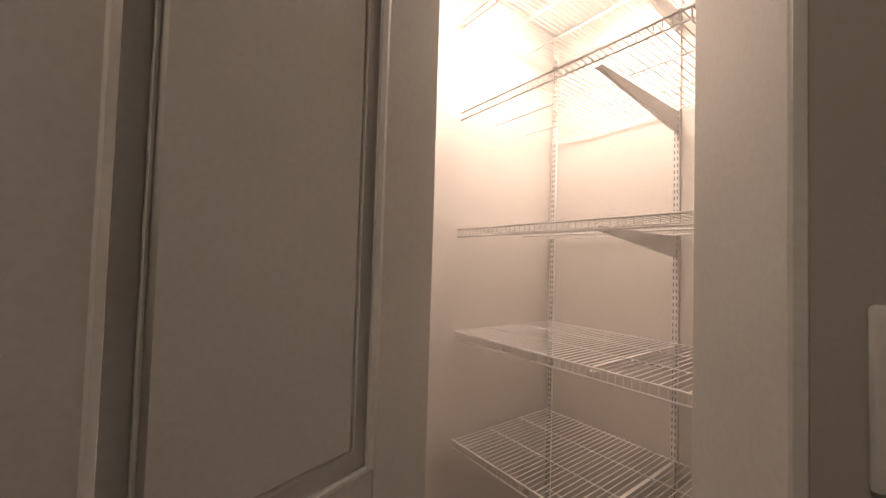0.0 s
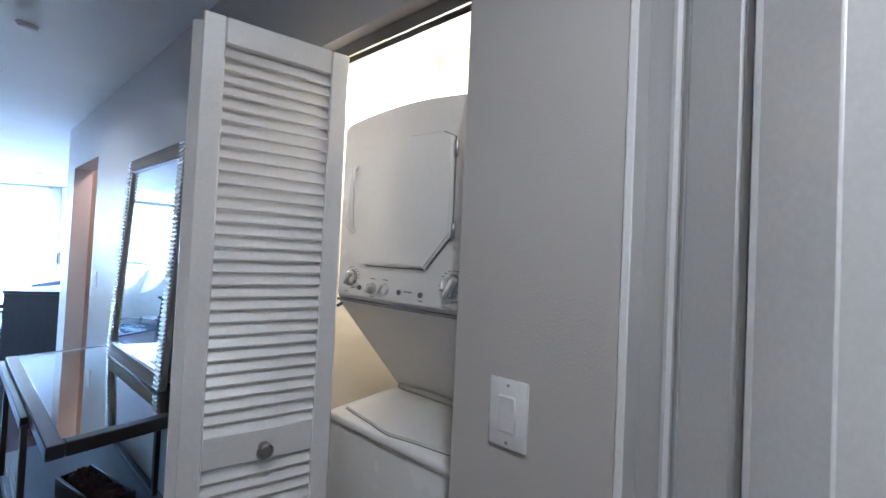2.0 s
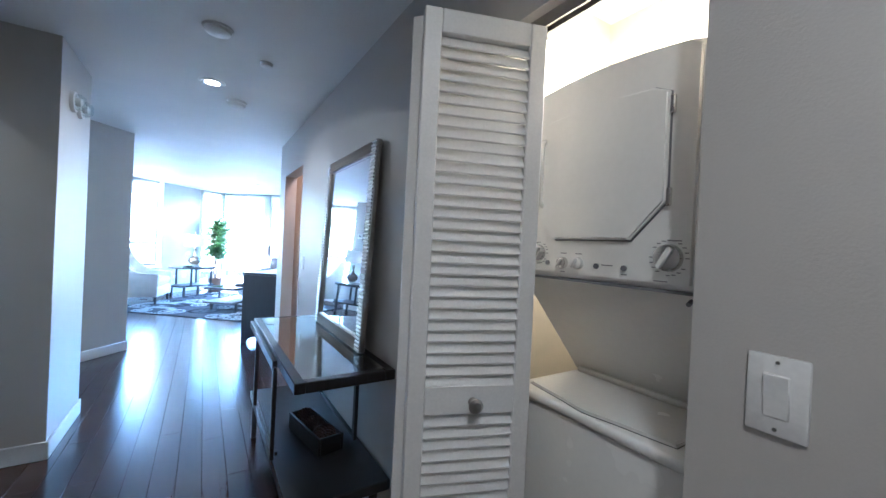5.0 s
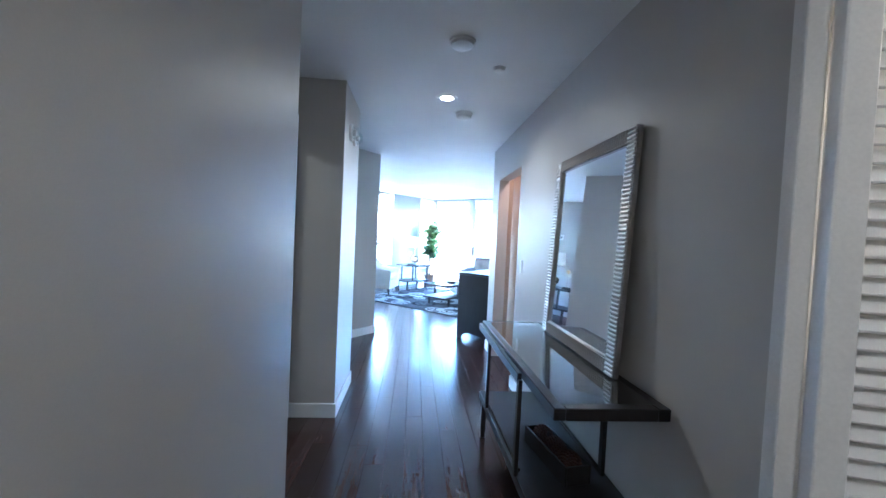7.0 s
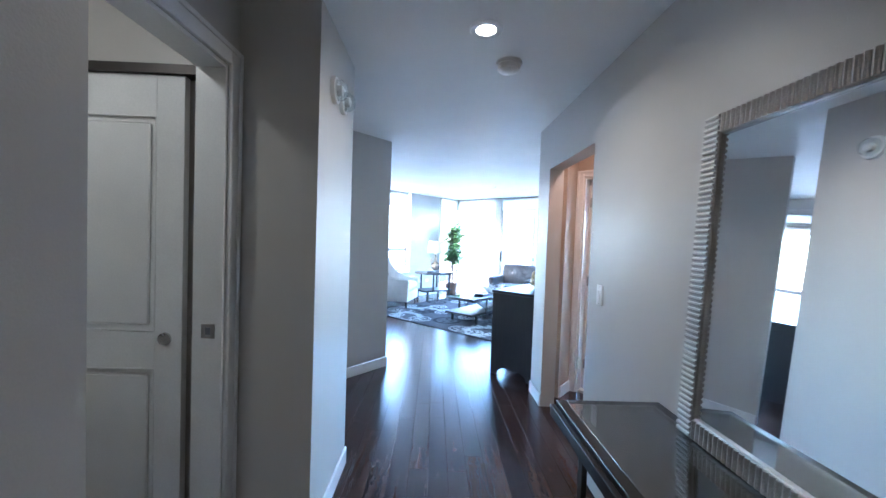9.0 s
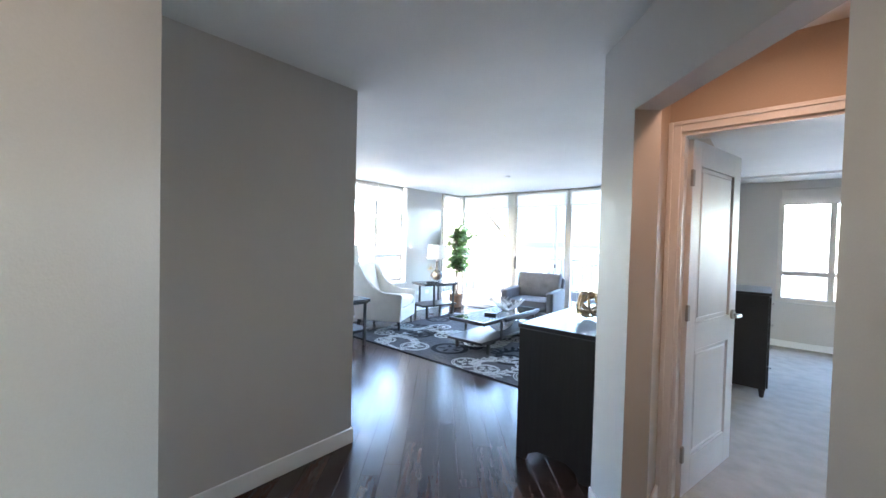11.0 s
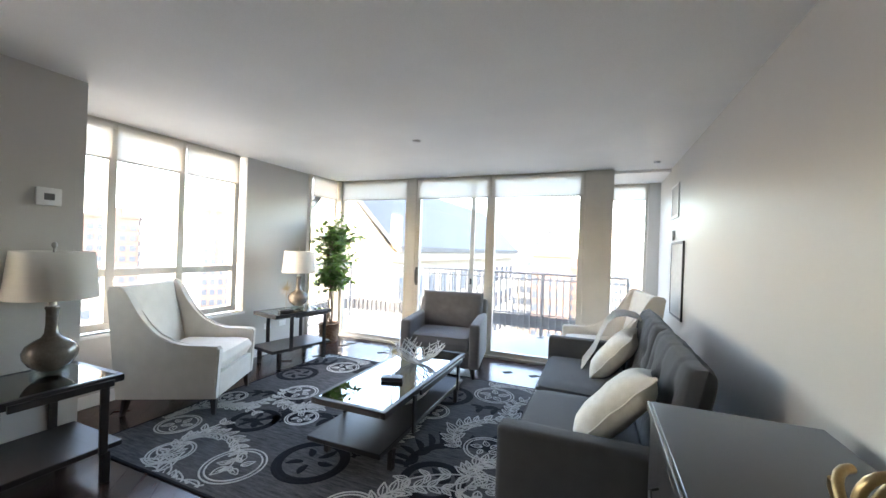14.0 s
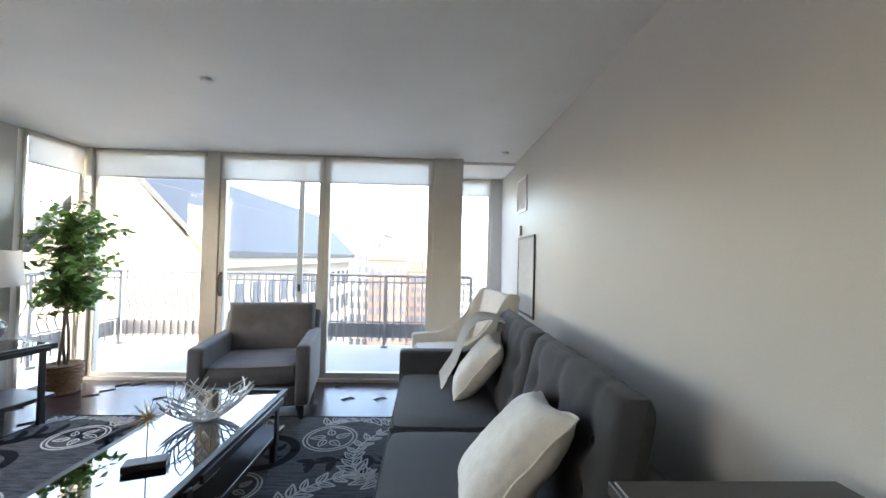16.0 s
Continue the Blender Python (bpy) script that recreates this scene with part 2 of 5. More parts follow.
def tube(bm, pts, r, seg=6, closed=False):
    pts = [Vector(p) for p in pts]
    n, rings, up = len(pts), [], Vector((0.13, 0.31, 0.94))
    for i, p in enumerate(pts):
        t = (pts[(i + 1) % n] - pts[i - 1]) if closed else (pts[min(i + 1, n - 1)] - pts[max(i - 1, 0)])
        t.normalize()
        s = t.cross(up)
        if s.length < 1e-3:
            s = t.cross(Vector((1, 0, 0)))
        s.normalize()
        up = s.cross(t)
        rr = r[i] if isinstance(r, (list, tuple)) else r
        rings.append([bm.verts.new(p + rr * (math.cos(2 * math.pi * k / seg) * s + math.sin(2 * math.pi * k / seg) * up)) for k in range(seg)])
    for i in range(n if closed else n - 1):
        a, b = rings[i], rings[(i + 1) % n]
        for k in range(seg):
            bm.faces.new((a[k], a[(k + 1) % seg], b[(k + 1) % seg], b[k]))
    if not closed:
        bm.faces.new(rings[0][::-1])
        bm.faces.new(rings[-1])
    return bm


def prism(bm, outline, y0, y1):
    """A plate with the outline (x, z), from y0 to y1."""
    a = [bm.verts.new((x, y0, z)) for x, z in outline]
    b = [bm.verts.new((x, y1, z)) for x, z in outline]
    bm.faces.new(a)
    bm.faces.new(b[::-1])
    for k in range(len(a)):
        bm.faces.new((a[k - 1], a[k], b[k], b[k - 1]))
    return bm


def cushion(bm, sx, sy, sz, puff=0.5, cuts=14, m=None, noise_amp=0.004):
    """A stuffed cushion: flat-edged box swelling to its middle."""
    made = bmesh.ops.create_cube(bm, size=2)["verts"]
    bmesh.ops.subdivide_edges(bm, edges=list({e for v in made for e in v.link_edges}), cuts=cuts, use_grid_fill=True)
    for v in bm.verts:
        x, y, z = v.co
        e = (1 - abs(x) ** 3.2) * (1 - abs(y) ** 3.2)
        h = (1 - puff) + puff * max(0, e) ** 0.55
        shrink = 1 - 0.05 * (abs(z)) * (abs(x) ** 8 + abs(y) ** 8)
        v.co = Vector((x * sx / 2 * shrink, y * sy / 2 * shrink, z * sz / 2 * h))
        v.co += noise.noise_vector(v.co * 9) * noise_amp
    if m is not None:
        bmesh.ops.transform(bm, matrix=m, verts=bm.verts)
    return bm


def mesh_of(name, bm, mat, smooth=True):
    bmesh.ops.recalc_face_normals(bm, faces=bm.faces)
    me = bpy.data.meshes.new(name)
    bm.to_mesh(me)
    bm.free()
    me.materials.append(mat)
    if smooth:
        for p in me.polygons:
            p.use_smooth = True
        me.set_sharp_from_angle(angle=radians(38))
    return me


def part(name, bm, mat, parent, label="", m=None, smooth=True):
    ob = new(name, mesh_of(name, bm, mat, smooth))
    ob.parent = parent
    if m is not None:
        ob.matrix_basis = m
    if label:
        tagged(ob, label)
    return ob


def thing(name, m, label, category, group=""):
    ob = new(name)
    ob.empty_display_size = 0.1
    ob.matrix_basis = m
    return tagged(ob, label, category, group)


def solo(name, bm, mat, m, label, category, group=""):
    ob = new(name, mesh_of(name, bm, mat))
    ob.matrix_basis = m
    return tagged(ob, label, category, group)


def setting(name, bm, mat, m, label):
    ob = new(name, mesh_of(name, bm, mat, smooth=False))
    ob.matrix_basis = m
    return tagged(ob, label, name.split("_")[0], kind="structure")


def wall_bm(x0, x1, y0, y1, openings=(), z0=0.0, z1=H):
    """A wall along x (or y, if it is longer that way), with openings (from, to, sill, head)."""
    bm = bmesh.new()
    along_x = (x1 - x0) >= (y1 - y0)

    def put(a, b, c, d):
        if b - a > 1e-4 and d - c > 1e-4:
            box(bm, a, b, y0, y1, c, d) if along_x else box(bm, x0, x1, a, b, c, d)
    at, end = (x0, x1) if along_x else (y0, y1)
    for a, b, s, h in sorted(openings):
        put(at, a, z0, z1)
        put(a, b, z0, s)
        put(a, b, h, z1)
        at = b
    put(at, end, z0, z1)
    return bm


# ---- the large structure ----
RW = 0.645      # face of the hall's mirror wall
RC = 0.595      # face of the wall of the closets
setting("wall_hall_mirror", wall_bm(-5.50, -1.735, RW, RW + 0.12, [(-5.17, -4.28, 0, 2.04)]), WALL, HALL, "greige painted hall wall behind the console")
setting("wall_hall_closets", wall_bm(-1.735, 1.4, RC, RC + 0.13, [(-1.66, -0.925, 0, 1.965), (-0.64, 0.125, 0, 2.04)]), WALL, HALL, "greige painted hall wall with closet openings")
setting("wall_hall_blank", wall_bm(-2.546, 1.4, -0.95, -0.822), WALL, HALL, "plain greige painted hall wall")
setting("wall_hall_return", wall_bm(-2.546, -2.42, -1.18, -0.95), WALL, HALL, "end of the greige hall wall")
setting("wall_hall_door", wall_bm(-3.645, -2.42, -1.30, -1.18, [(-3.56, -2.63, 0, 2.10)]), WALL, HALL, "greige wall round the closet doorway")
setting("wall_column", wall_bm(-4.31, -3.645, -1.75, -0.834), WALL, HALL, "greige wall pier beside the closet doorway")
setting("wall_entry", wall_bm(1.28, 1.40, -0.822, RW), WALL, HALL, "greige wall at the hall's end")
setting("wall_closet_back", wall_bm(-3.645, -2.3, -2.45, -2.33), WALL, HALL, "greige wall at the back of the closet")
setting("wall_closet_side", wall_bm(-2.45, -2.33, -2.33, -0.95), WALL, HALL, "greige side wall of the closet")
setting("wall_closet_inner", wall_bm(-3.765, -3.646, -2.33, -1.30), WALL, HALL, "greige inner wall of the closet")

setting("wall_angled", wall_bm(-4.72, -4.60, 2.95, 4.06), WALL, LIVING, "greige wall between hall and dining nook")
setting("wall_sofa", wall_bm(-3.10, -2.98, 4.60, 10.10), WALL, LIVING, "greige painted wall behind the sofa")
setting("wall_window_bay", wall_bm(-7.12, -7.0, 2.3, 5.72, [(2.55, 4.99, 0, 2.23)]), WALL, LIVING, "greige wall with a deep window bay")
setting("wall_bay_side", wall_bm(-8.05, -7.12, 4.99, 5.72), WALL, LIVING, "greige pier beside the window bay")
setting("wall_bay_back", wall_bm(-8.25, -8.05, 2.3, 5.10, [(2.74, 4.93, 0.64, 2.20)]), WALL, LIVING, "greige outer wall of the window bay")
setting("wall_bay_end", wall_bm(-8.05, -7.12, 2.3, 2.55), WALL, LIVING, "greige end of the window bay")
setting("wall_dining", wall_bm(-8.05, -3.5, 2.18, 2.3), WALL, LIVING, "greige wall of the dining nook")
setting("wall_windows", wall_bm(-7.95, -7.75, 5.72, 8.60, [(5.80, 7.58, 0.60, H)]), WALL, LIVING, "greige outer wall with a wide window")
setting("ceiling_bay", box(bmesh.new(), -8.05, -7.0, 2.55, 4.99, 2.23, 2.30), CEIL, LIVING, "white ceiling of the window bay")

# pantry, laundry, vestibule and bedroom shells
setting("wall_pantry_back", wall_bm(1.78, 1.90, -1.0, 1.53), PANTRY_WALL, LIVING, "pale painted back wall of the pantry")
setting("wall_pantry_side", wall_bm(0.17, 1.78, 1.45, 1.53), PANTRY_WALL, LIVING, "pale painted side wall of the pantry")
setting("wall_pantry_end", wall_bm(0.2, 1.78, -1.1, -1.0), PANTRY_WALL, LIVING, "pale painted end wall of the pantry")
setting("wall_laundry_back", wall_bm(-1.84, -0.86, 1.50, 1.60), LAUNDRY_WALL, HALL, "cream back wall of the laundry closet")
setting("wall_laundry_left", wall_bm(-1.84, -1.74, RC + 0.13, 1.50), LAUNDRY_WALL, HALL, "cream side wall of the laundry closet")
setting("wall_laundry_right", wall_bm(-0.925, -0.86, RC + 0.13, 1.50), LAUNDRY_WALL, HALL, "cream side wall of the laundry closet")
setting("wall_vestibule", wall_bm(-2.98, -2.86, 4.60, 10.0), WARM_WALL, LIVING, "tan wall of the bedroom vestibule")
setting("wall_bedroom_door", wall_bm(-2.86, 0.6, 4.86, 4.98, [(-2.80, -2.02, 0, 2.04)]), WARM_WALL, LIVING, "tan wall with the bedroom doorway")
setting("wall_vestibule_end", wall_bm(-4.30, -4.20, RW + 0.12, 2.4), WARM_WALL, HALL, "tan end wall of the vestibule")
setting("wall_bedroom_window", wall_bm(-2.86, 1.6, 9.86, 10.06, [(-2.30, 0.4, 0.66, 2.16)]), WALL, LIVING, "greige bedroom wall with a wide window")
setting("wall_bedroom_side", wall_bm(1.5, 1.62, 4.98, 9.86), WALL, LIVING, "greige side wall of the bedroom")
setting("wall_nook", wall_bm(-3.24, -2.98, 10.05, 10.20), WALL, LIVING, "greige wall end of the corner nook")

setting("ceiling", box(box(bmesh.new(), -7.95, 5.0, -3.2, 9.32, H, H + 0.14), -8.25, -7.95, 2.18, 5.1, H, H + 0.14), CEIL, LIVING, "smooth white painted ceiling")
setting("ceiling_bedroom", box(bmesh.new(), -3.80, 2.0, 9.32, 10.25, H - 0.03, H + 0.14), CEIL, LIVING, "smooth white ceiling over the corner nook")
floor = setting("floor", box(box(bmesh.new(), -7.95, 3.2, -3.2, 9.34, -0.2, -0.012), -8.25, -7.95, 2.18, 5.1, -0.2, -0.012), SUBFLOOR, LIVING, "dark walnut plank floor, satin varnished")
setting("floor_nook", box(bmesh.new(), -3.80, -2.98, 9.34, 10.2, -0.2, 0.0), PLANK, LIVING, "dark walnut floor of the corner nook")
setting("floor_carpet", box(bmesh.new(), -2.98, 1.6, 4.9, 9.95, -0.012, 0.012), CARPET, LIVING, "beige cut-pile bedroom carpet")


# ---- baseboards and casings ----
def baseboard(x0, x1, y0, y1, m):
    bm = bmesh.new()
    box(bm, x0, x1, y0, y1, 0.0, 0.105, 0.004)
    return tagged(new("baseboard", mesh_of("baseboard", bm, TRIM)), "white painted baseboard", "baseboard", kind="structure"), m


def lay_baseboard(x0, x1, y0, y1, m):
    ob, mm = baseboard(x0, x1, y0, y1, m)
    ob.matrix_basis = mm


for _b in ((-5.50, -5.17, RW - 0.014, RW), (-4.28, -1.735, RW - 0.014, RW), (-0.915, -0.645, RC - 0.014, RC), (0.13, 1.28, RC - 0.014, RC), (-2.546, 1.28, -0.822, -0.808),
           (-3.645, -3.631, -1.18, -0.82), (-4.31, -3.631, -0.834, -0.82), (-2.56, -2.546, -1.18, -0.822)):
    lay_baseboard(*_b, HALL)
for _b in ((-4.60, -4.586, 2.95, 4.074), (-4.72, -4.60, 4.06, 4.074), (-3.114, -3.10, 4.62, 10.05), (-7.0, -6.986, 4.99, 5.734), (-7.75, -7.0, 5.72, 5.734), (-7.75, -7.736, 5.734, 8.60),
           (-8.05, -8.036, 2.55, 4.976), (-8.05, -7.0, 4.976, 4.99), (-2.86, -2.846, 4.62, 4.86), (-2.86, 1.5, 9.846, 9.86), (-2.86, -2.846, 4.98, 9.846), (-8.0, -3.7, 2.30, 2.314)):
    lay_baseboard(*_b, LIVING)


def casing(name, x0, x1, head, y, side, m, w=0.075, label="white painted door casing"):
    """Trim round a doorway along x: side is the way that it stands proud of the wall face y."""
    ya, yb = sorted((y, y + side * 0.018))
    bm = bmesh.new()
    box(bm, x0 - w, x0, ya, yb, 0, head + w, 0.004)
    box(bm, x1, x1 + w, ya, yb, 0, head + w, 0.004)
    box(bm, x0, x1, ya, yb, head, head + w, 0.004)
    yc, yd = sorted((y + side * 0.018, y + side * 0.026))
    box(bm, x0 - w, x0 - w + 0.022, yc, yd, 0, head + w, 0.003)
    box(bm, x1 + w - 0.022, x1 + w, yc, yd, 0, head + w, 0.003)
    box(bm, x0 - w + 0.022, x1 + w - 0.022, yc, yd, head + w - 0.022, head + w, 0.003)
    jamb0, jamb1 = sorted((y - side * 0.12, y))
    box(bm, x0, x0 + 0.015, jamb0, jamb1, 0, head)
    box(bm, x1 - 0.015, x1, jamb0, jamb1, 0, head)
    box(bm, x0 + 0.015, x1 - 0.015, jamb0, jamb1, head - 0.015, head)
    ob = new(name, mesh_of(name, bm, TRIM))
    ob.matrix_basis = m
    return tagged(ob, label, "trim", kind="structure")


casing("trim_closet", -3.56, -2.63, 2.10, -1.18, 1, HALL)
_bm = bmesh.new()
box(_bm, -0.64, -0.628, RC - 0.006, RC + 0.136, 0, 2.04, 0.002)
box(_bm, 0.113, 0.125, RC - 0.006, RC + 0.136, 0, 2.04, 0.002)
box(_bm, -0.628, 0.113, RC - 0.006, RC + 0.136, 2.028, 2.04)
_o = tagged(new("trim_pantry", mesh_of("trim", _bm, TRIM)), "white painted jamb of the pantry opening", "trim", kind="structure")
_o.matrix_basis = HALL
casing("trim_bedroom", -2.80, -2.02, 2.04, 4.86, -1, LIVING, 0.06, "white painted casing of the bedroom doorway")
_bm = bmesh.new()
box(_bm, -1.735, -1.66, RC - 0.018, RC, 0, 2.03, 0.004)
box(_bm, -1.66, -1.645, RC, RC + 0.13, 0, 1.965)
_o = tagged(new("trim_laundry", mesh_of("trim", _bm, TRIM)), "white painted trim of the laundry opening", "trim", kind="structure")
_o.matrix_basis = HALL
_bm = bmesh.new()
for _y in (RC + 0.03, RC + 0.056):
    box(_bm, -1.64, -0.93, _y, _y + 0.006, 1.93, 1.963)
box(_bm, -1.64, -0.93, RC + 0.036, RC + 0.056, 1.957, 1.963)
solo("door_track", _bm, NICKEL, HALL, "grey metal sliding track over the laundry doors", "door track")


# ---- windows ----
def framed(name, m, x0, x1, z0, z1, bars_x=(), bars_z=(), label="", w=0.05, d=0.07, glass=True):
    """A window in the plane y = 0 of m: frame, mullions, rails and one pane a field."""
    t = thing(name, m, label or "cream painted window frame with clear glass", "window")
    t["kind"] = "structure"
    bm = bmesh.new()
    box(bm, x0, x0 + w, -d / 2, d / 2, z0, z1, 0.004)
    box(bm, x1 - w, x1, -d / 2, d / 2, z0, z1, 0.004)
    box(bm, x0 + w, x1 - w, -d / 2, d / 2, z0, z0 + w, 0.004)
    box(bm, x0 + w, x1 - w, -d / 2, d / 2, z1 - w, z1, 0.004)
    part("window_frame", bm, FRAME, t)
    xs, zs = [x0 + w / 2, *bars_x, x1 - w / 2], [z0 + w / 2, *bars_z, z1 - w / 2]
    for x in bars_x:
        part("mullion", box(bmesh.new(), x - w / 2, x + w / 2, -d / 2 + 0.004, d / 2 - 0.004, z0 + w, z1 - w, 0.004), FRAME, t)
    for a, b in zip(xs, xs[1:]):
        for z in bars_z:
            part("rail", box(bmesh.new(), a + w / 2, b - w / 2, -d / 2 + 0.008, d / 2 - 0.008, z - w / 2, z + w / 2, 0.004), FRAME, t)
        for c, e in zip(zs, zs[1:]):
            p = part("pane", box(bmesh.new(), a + w / 2 - 0.004, b - w / 2 + 0.004, -0.003, 0.003, c + w / 2 - 0.004, e - w / 2 + 0.004), GLASS, t)
            p.visible_shadow = False
    return t


def roller(m, x0, x1, drop, top=H - 0.005, label="white translucent roller shade, drawn up"):
    t = thing("roller_shade", m, label, "window shade", "roller shades")
    part("tube", rod(bmesh.new(), (x0, -0.03, top - 0.025), (x1, -0.03, top - 0.025), 0.022, seg=16), SHADE_CLOTH, t)
    bm = bmesh.new()
    box(bm, x0 + 0.005, x1 - 0.005, -0.0535, -0.0525, top - drop, top - 0.025)
    part("cloth", bm, SHADE_CLOTH, t)
    part("hem_bar", box(bmesh.new(), x0 + 0.005, x1 - 0.005, -0.059, -0.047, top - drop - 0.018, top - drop, 0.003), FRAME, t)
    return t


WP = 9.27       # plane of the balcony windows
FRONT = LIVING @ pose(0, WP, 0)
framed("window_1", FRONT, -7.62, -6.44, 0.03, H, label="tall fixed balcony window in a cream frame")
sliding = framed("window_2", FRONT, -6.31, -5.20, 0.03, H, label="sliding balcony door in a cream frame, closed", w=0.06)
framed("window_3", FRONT, -5.20, -4.02, 0.03, H, label="fixed balcony door panel in a cream frame", w=0.06)
framed("window_4", LIVING @ pose(-7.75, 0, 0, 0, 0, 90), 8.62, 9.20, 0.03, H, label="narrow tall corner window in a cream frame", w=0.035)
framed("window_5", LIVING @ pose(-7.83, 0, 0, 0, 0, 90), 5.72, 7.52, 0.62, H, (6.265, 6.86), (1.12,), "cream three-part window with lower vents", w=0.065)
framed("window_6", LIVING @ pose(-8.14, 0, 0, 0, 0, 90), 2.74, 4.93, 0.66, 2.20, (3.47, 4.20), (1.16,), "cream bay window with lower vents", w=0.065)
framed("window_7", LIVING @ pose(0, 10.12, 0), -3.72, -3.24, 0.03, H - 0.03, label="narrow tall nook window in a cream frame", w=0.035)
framed("window_8", LIVING @ pose(0, 9.96, 0), -2.30, 0.4, 0.66, 2.16, (-1.73, -1.0, -0.27), (1.08,), "cream bedroom window with lower vents", w=0.065)
framed("window_9", LIVING @ pose(-3.74, 0, 0, 0, 0, 90), 9.42, 10.10, 0.03, H - 0.03, label="narrow tall side window in a cream frame", w=0.05)
_bm = bmesh.new()
for _a in ((-7.72, -7.62, 9.20, 9.31), (-6.44, -6.31, 9.22, 9.32), (-4.02, -3.70, 9.20, 9.42), (-3.76, -3.70, 9.99, 10.16)):
    box(_bm, *_a, 0.0, H, 0.006)
box(_bm, -7.62, -4.02, 9.20, 9.34, -0.005, 0.034, 0.004)
_o = tagged(new("trim_window_posts", mesh_of("trim", _bm, FRAME)), "cream painted posts between the balcony windows", "trim", kind="structure")
_o.matrix_basis = LIVING
_bm = box(bmesh.new(), -7.83, -7.735, 5.74, 7.60, 0.575, 0.60, 0.004)
_o = tagged(new("trim_sill", mesh_of("trim", _bm, TRIM)), "painted window sill", "trim", kind="structure")
_o.matrix_basis = LIVING
_bm = box(bmesh.new(), -8.10, -8.02, 2.70, 4.97, 0.615, 0.64, 0.004)
_o = tagged(new("trim_sill_bay", mesh_of("trim", _bm, TRIM)), "painted bay window sill", "trim", kind="structure")
_o.matrix_basis = LIVING
for _a, _b in ((-7.60, -6.46), (-6.30, -5.22), (-5.19, -4.03)):
    roller(FRONT, _a, _b, 0.285)
roller(LIVING @ pose(-7.745, 0, 0, 0, 0, 90), 8.63, 9.19, 0.285, label="white corner roller shade, drawn up")
for _a, _b in ((5.75, 6.25), (6.28, 6.85), (6.88, 7.50)):
    roller(LIVING @ pose(-7.835, 0, 0, 0, 0, 90), _a, _b, 0.32)
for _a, _b in ((2.76, 3.45), (3.48, 4.19), (4.22, 4.91)):
    roller(LIVING @ pose(-8.145, 0, 0, 0, 0, 90), _a, _b, 0.12, 2.19)
roller(LIVING @ pose(0, 10.12, 0), -3.69, -3.26, 0.21, H - 0.04)
roller(LIVING @ pose(0, 9.90, 0), -2.28, 0.38, 0.22, 2.3, "white bedroom roller shade, drawn up")
_h = part("pull_handle", box(bmesh.new(), -0.018, 0.018, -0.006, 0.002, -0.13, 0.13, 0.002), IRON, sliding, "black pull handle", pose(-6.275, -0.038, 1.02))
part("grip", tube(bmesh.new(), [(0, 0, -0.11), (0, -0.04, -0.09), (0, -0.045, 0), (0, -0.04, 0.09), (0, 0, 0.11)], 0.010, 8), IRON, _h)
_h = part("screen_stile", box(bmesh.new(), -5.50, -5.44, 0.040, 0.065, 0.06, 2.40, 0.004), FRAME, sliding, "cream edge of the sliding screen")
part("latch", box(bmesh.new(), -5.485, -5.455, 0.025, 0.040, 0.95, 1.03, 0.004), IRON, _h, "small black latch")

# ---- balcony and the city ----
_bm = box(box(bmesh.new(), -9.4, -3.76, 9.345, 11.0, -0.25, -0.02), -9.4, -7.96, 8.3, 9.345, -0.25, -0.02)
setting("pavement", _bm, CONCRETE, LIVING, "pale concrete balcony slab")


def railing(name, m, length, label):
    t = thing(name, m, label, "railing")
    for z, r in ((1.06, 0.022), (0.96, 0.012), (0.36, 0.012)):
        part("rail", rod(bmesh.new(), (0, 0, z), (length, 0, z), r, seg=8), RAILPAINT, t)
    n = int(length / 0.105)
    prof = [(0.0, 1.05), (-0.015, 0.92), (-0.035, 0.82), (-0.02, 0.70), (0.045, 0.58), (0.075, 0.48), (0.04, 0.38), (0.0, 0.30), (0.0, 0.06)]
    bm = tube(bmesh.new(), [(0, y, z) for y, z in prof], 0.0105, 6)
    me = mesh_of("baluster", bm, RAILPAINT)
    for k in range(1, n):
        o = new("baluster", me)
        o.parent = t
        o.matrix_basis = pose(k * length / n, 0, 0)
    for k in range(int(length / 1.25) + 1):
        x = k * length / int(length / 1.25)
        part("post", box(bmesh.new(), x - 0.02, x + 0.02, -0.02, 0.02, -0.02, 1.06, 0.004), RAILPAINT, t)
        part("foot", box(bmesh.new(), x - 0.055, x + 0.055, -0.05, 0.05, -0.02, 0.005, 0.004), RAILPAINT, t)
    part("kick_panel", box(bmesh.new(), 0.03, length - 0.03, 0.02, 0.032, 0.12, 0.33, 0.002), RAILPAINT, t)
    return t


railing("balcony_railing", LIVING @ pose(-8.6, 10.86, 0), 5.2, "grey metal balcony railing with bowed balusters")
railing("balcony_railing", LIVING @ pose(-8.6, 8.35, 0, 0, 0, 90), 2.5, "grey metal railing along the balcony's side")

setting("ground", box(bmesh.new(), -2500, 2500, -2500, 2500, -46.5, -46), STREET, LIVING, "distant grey city ground")


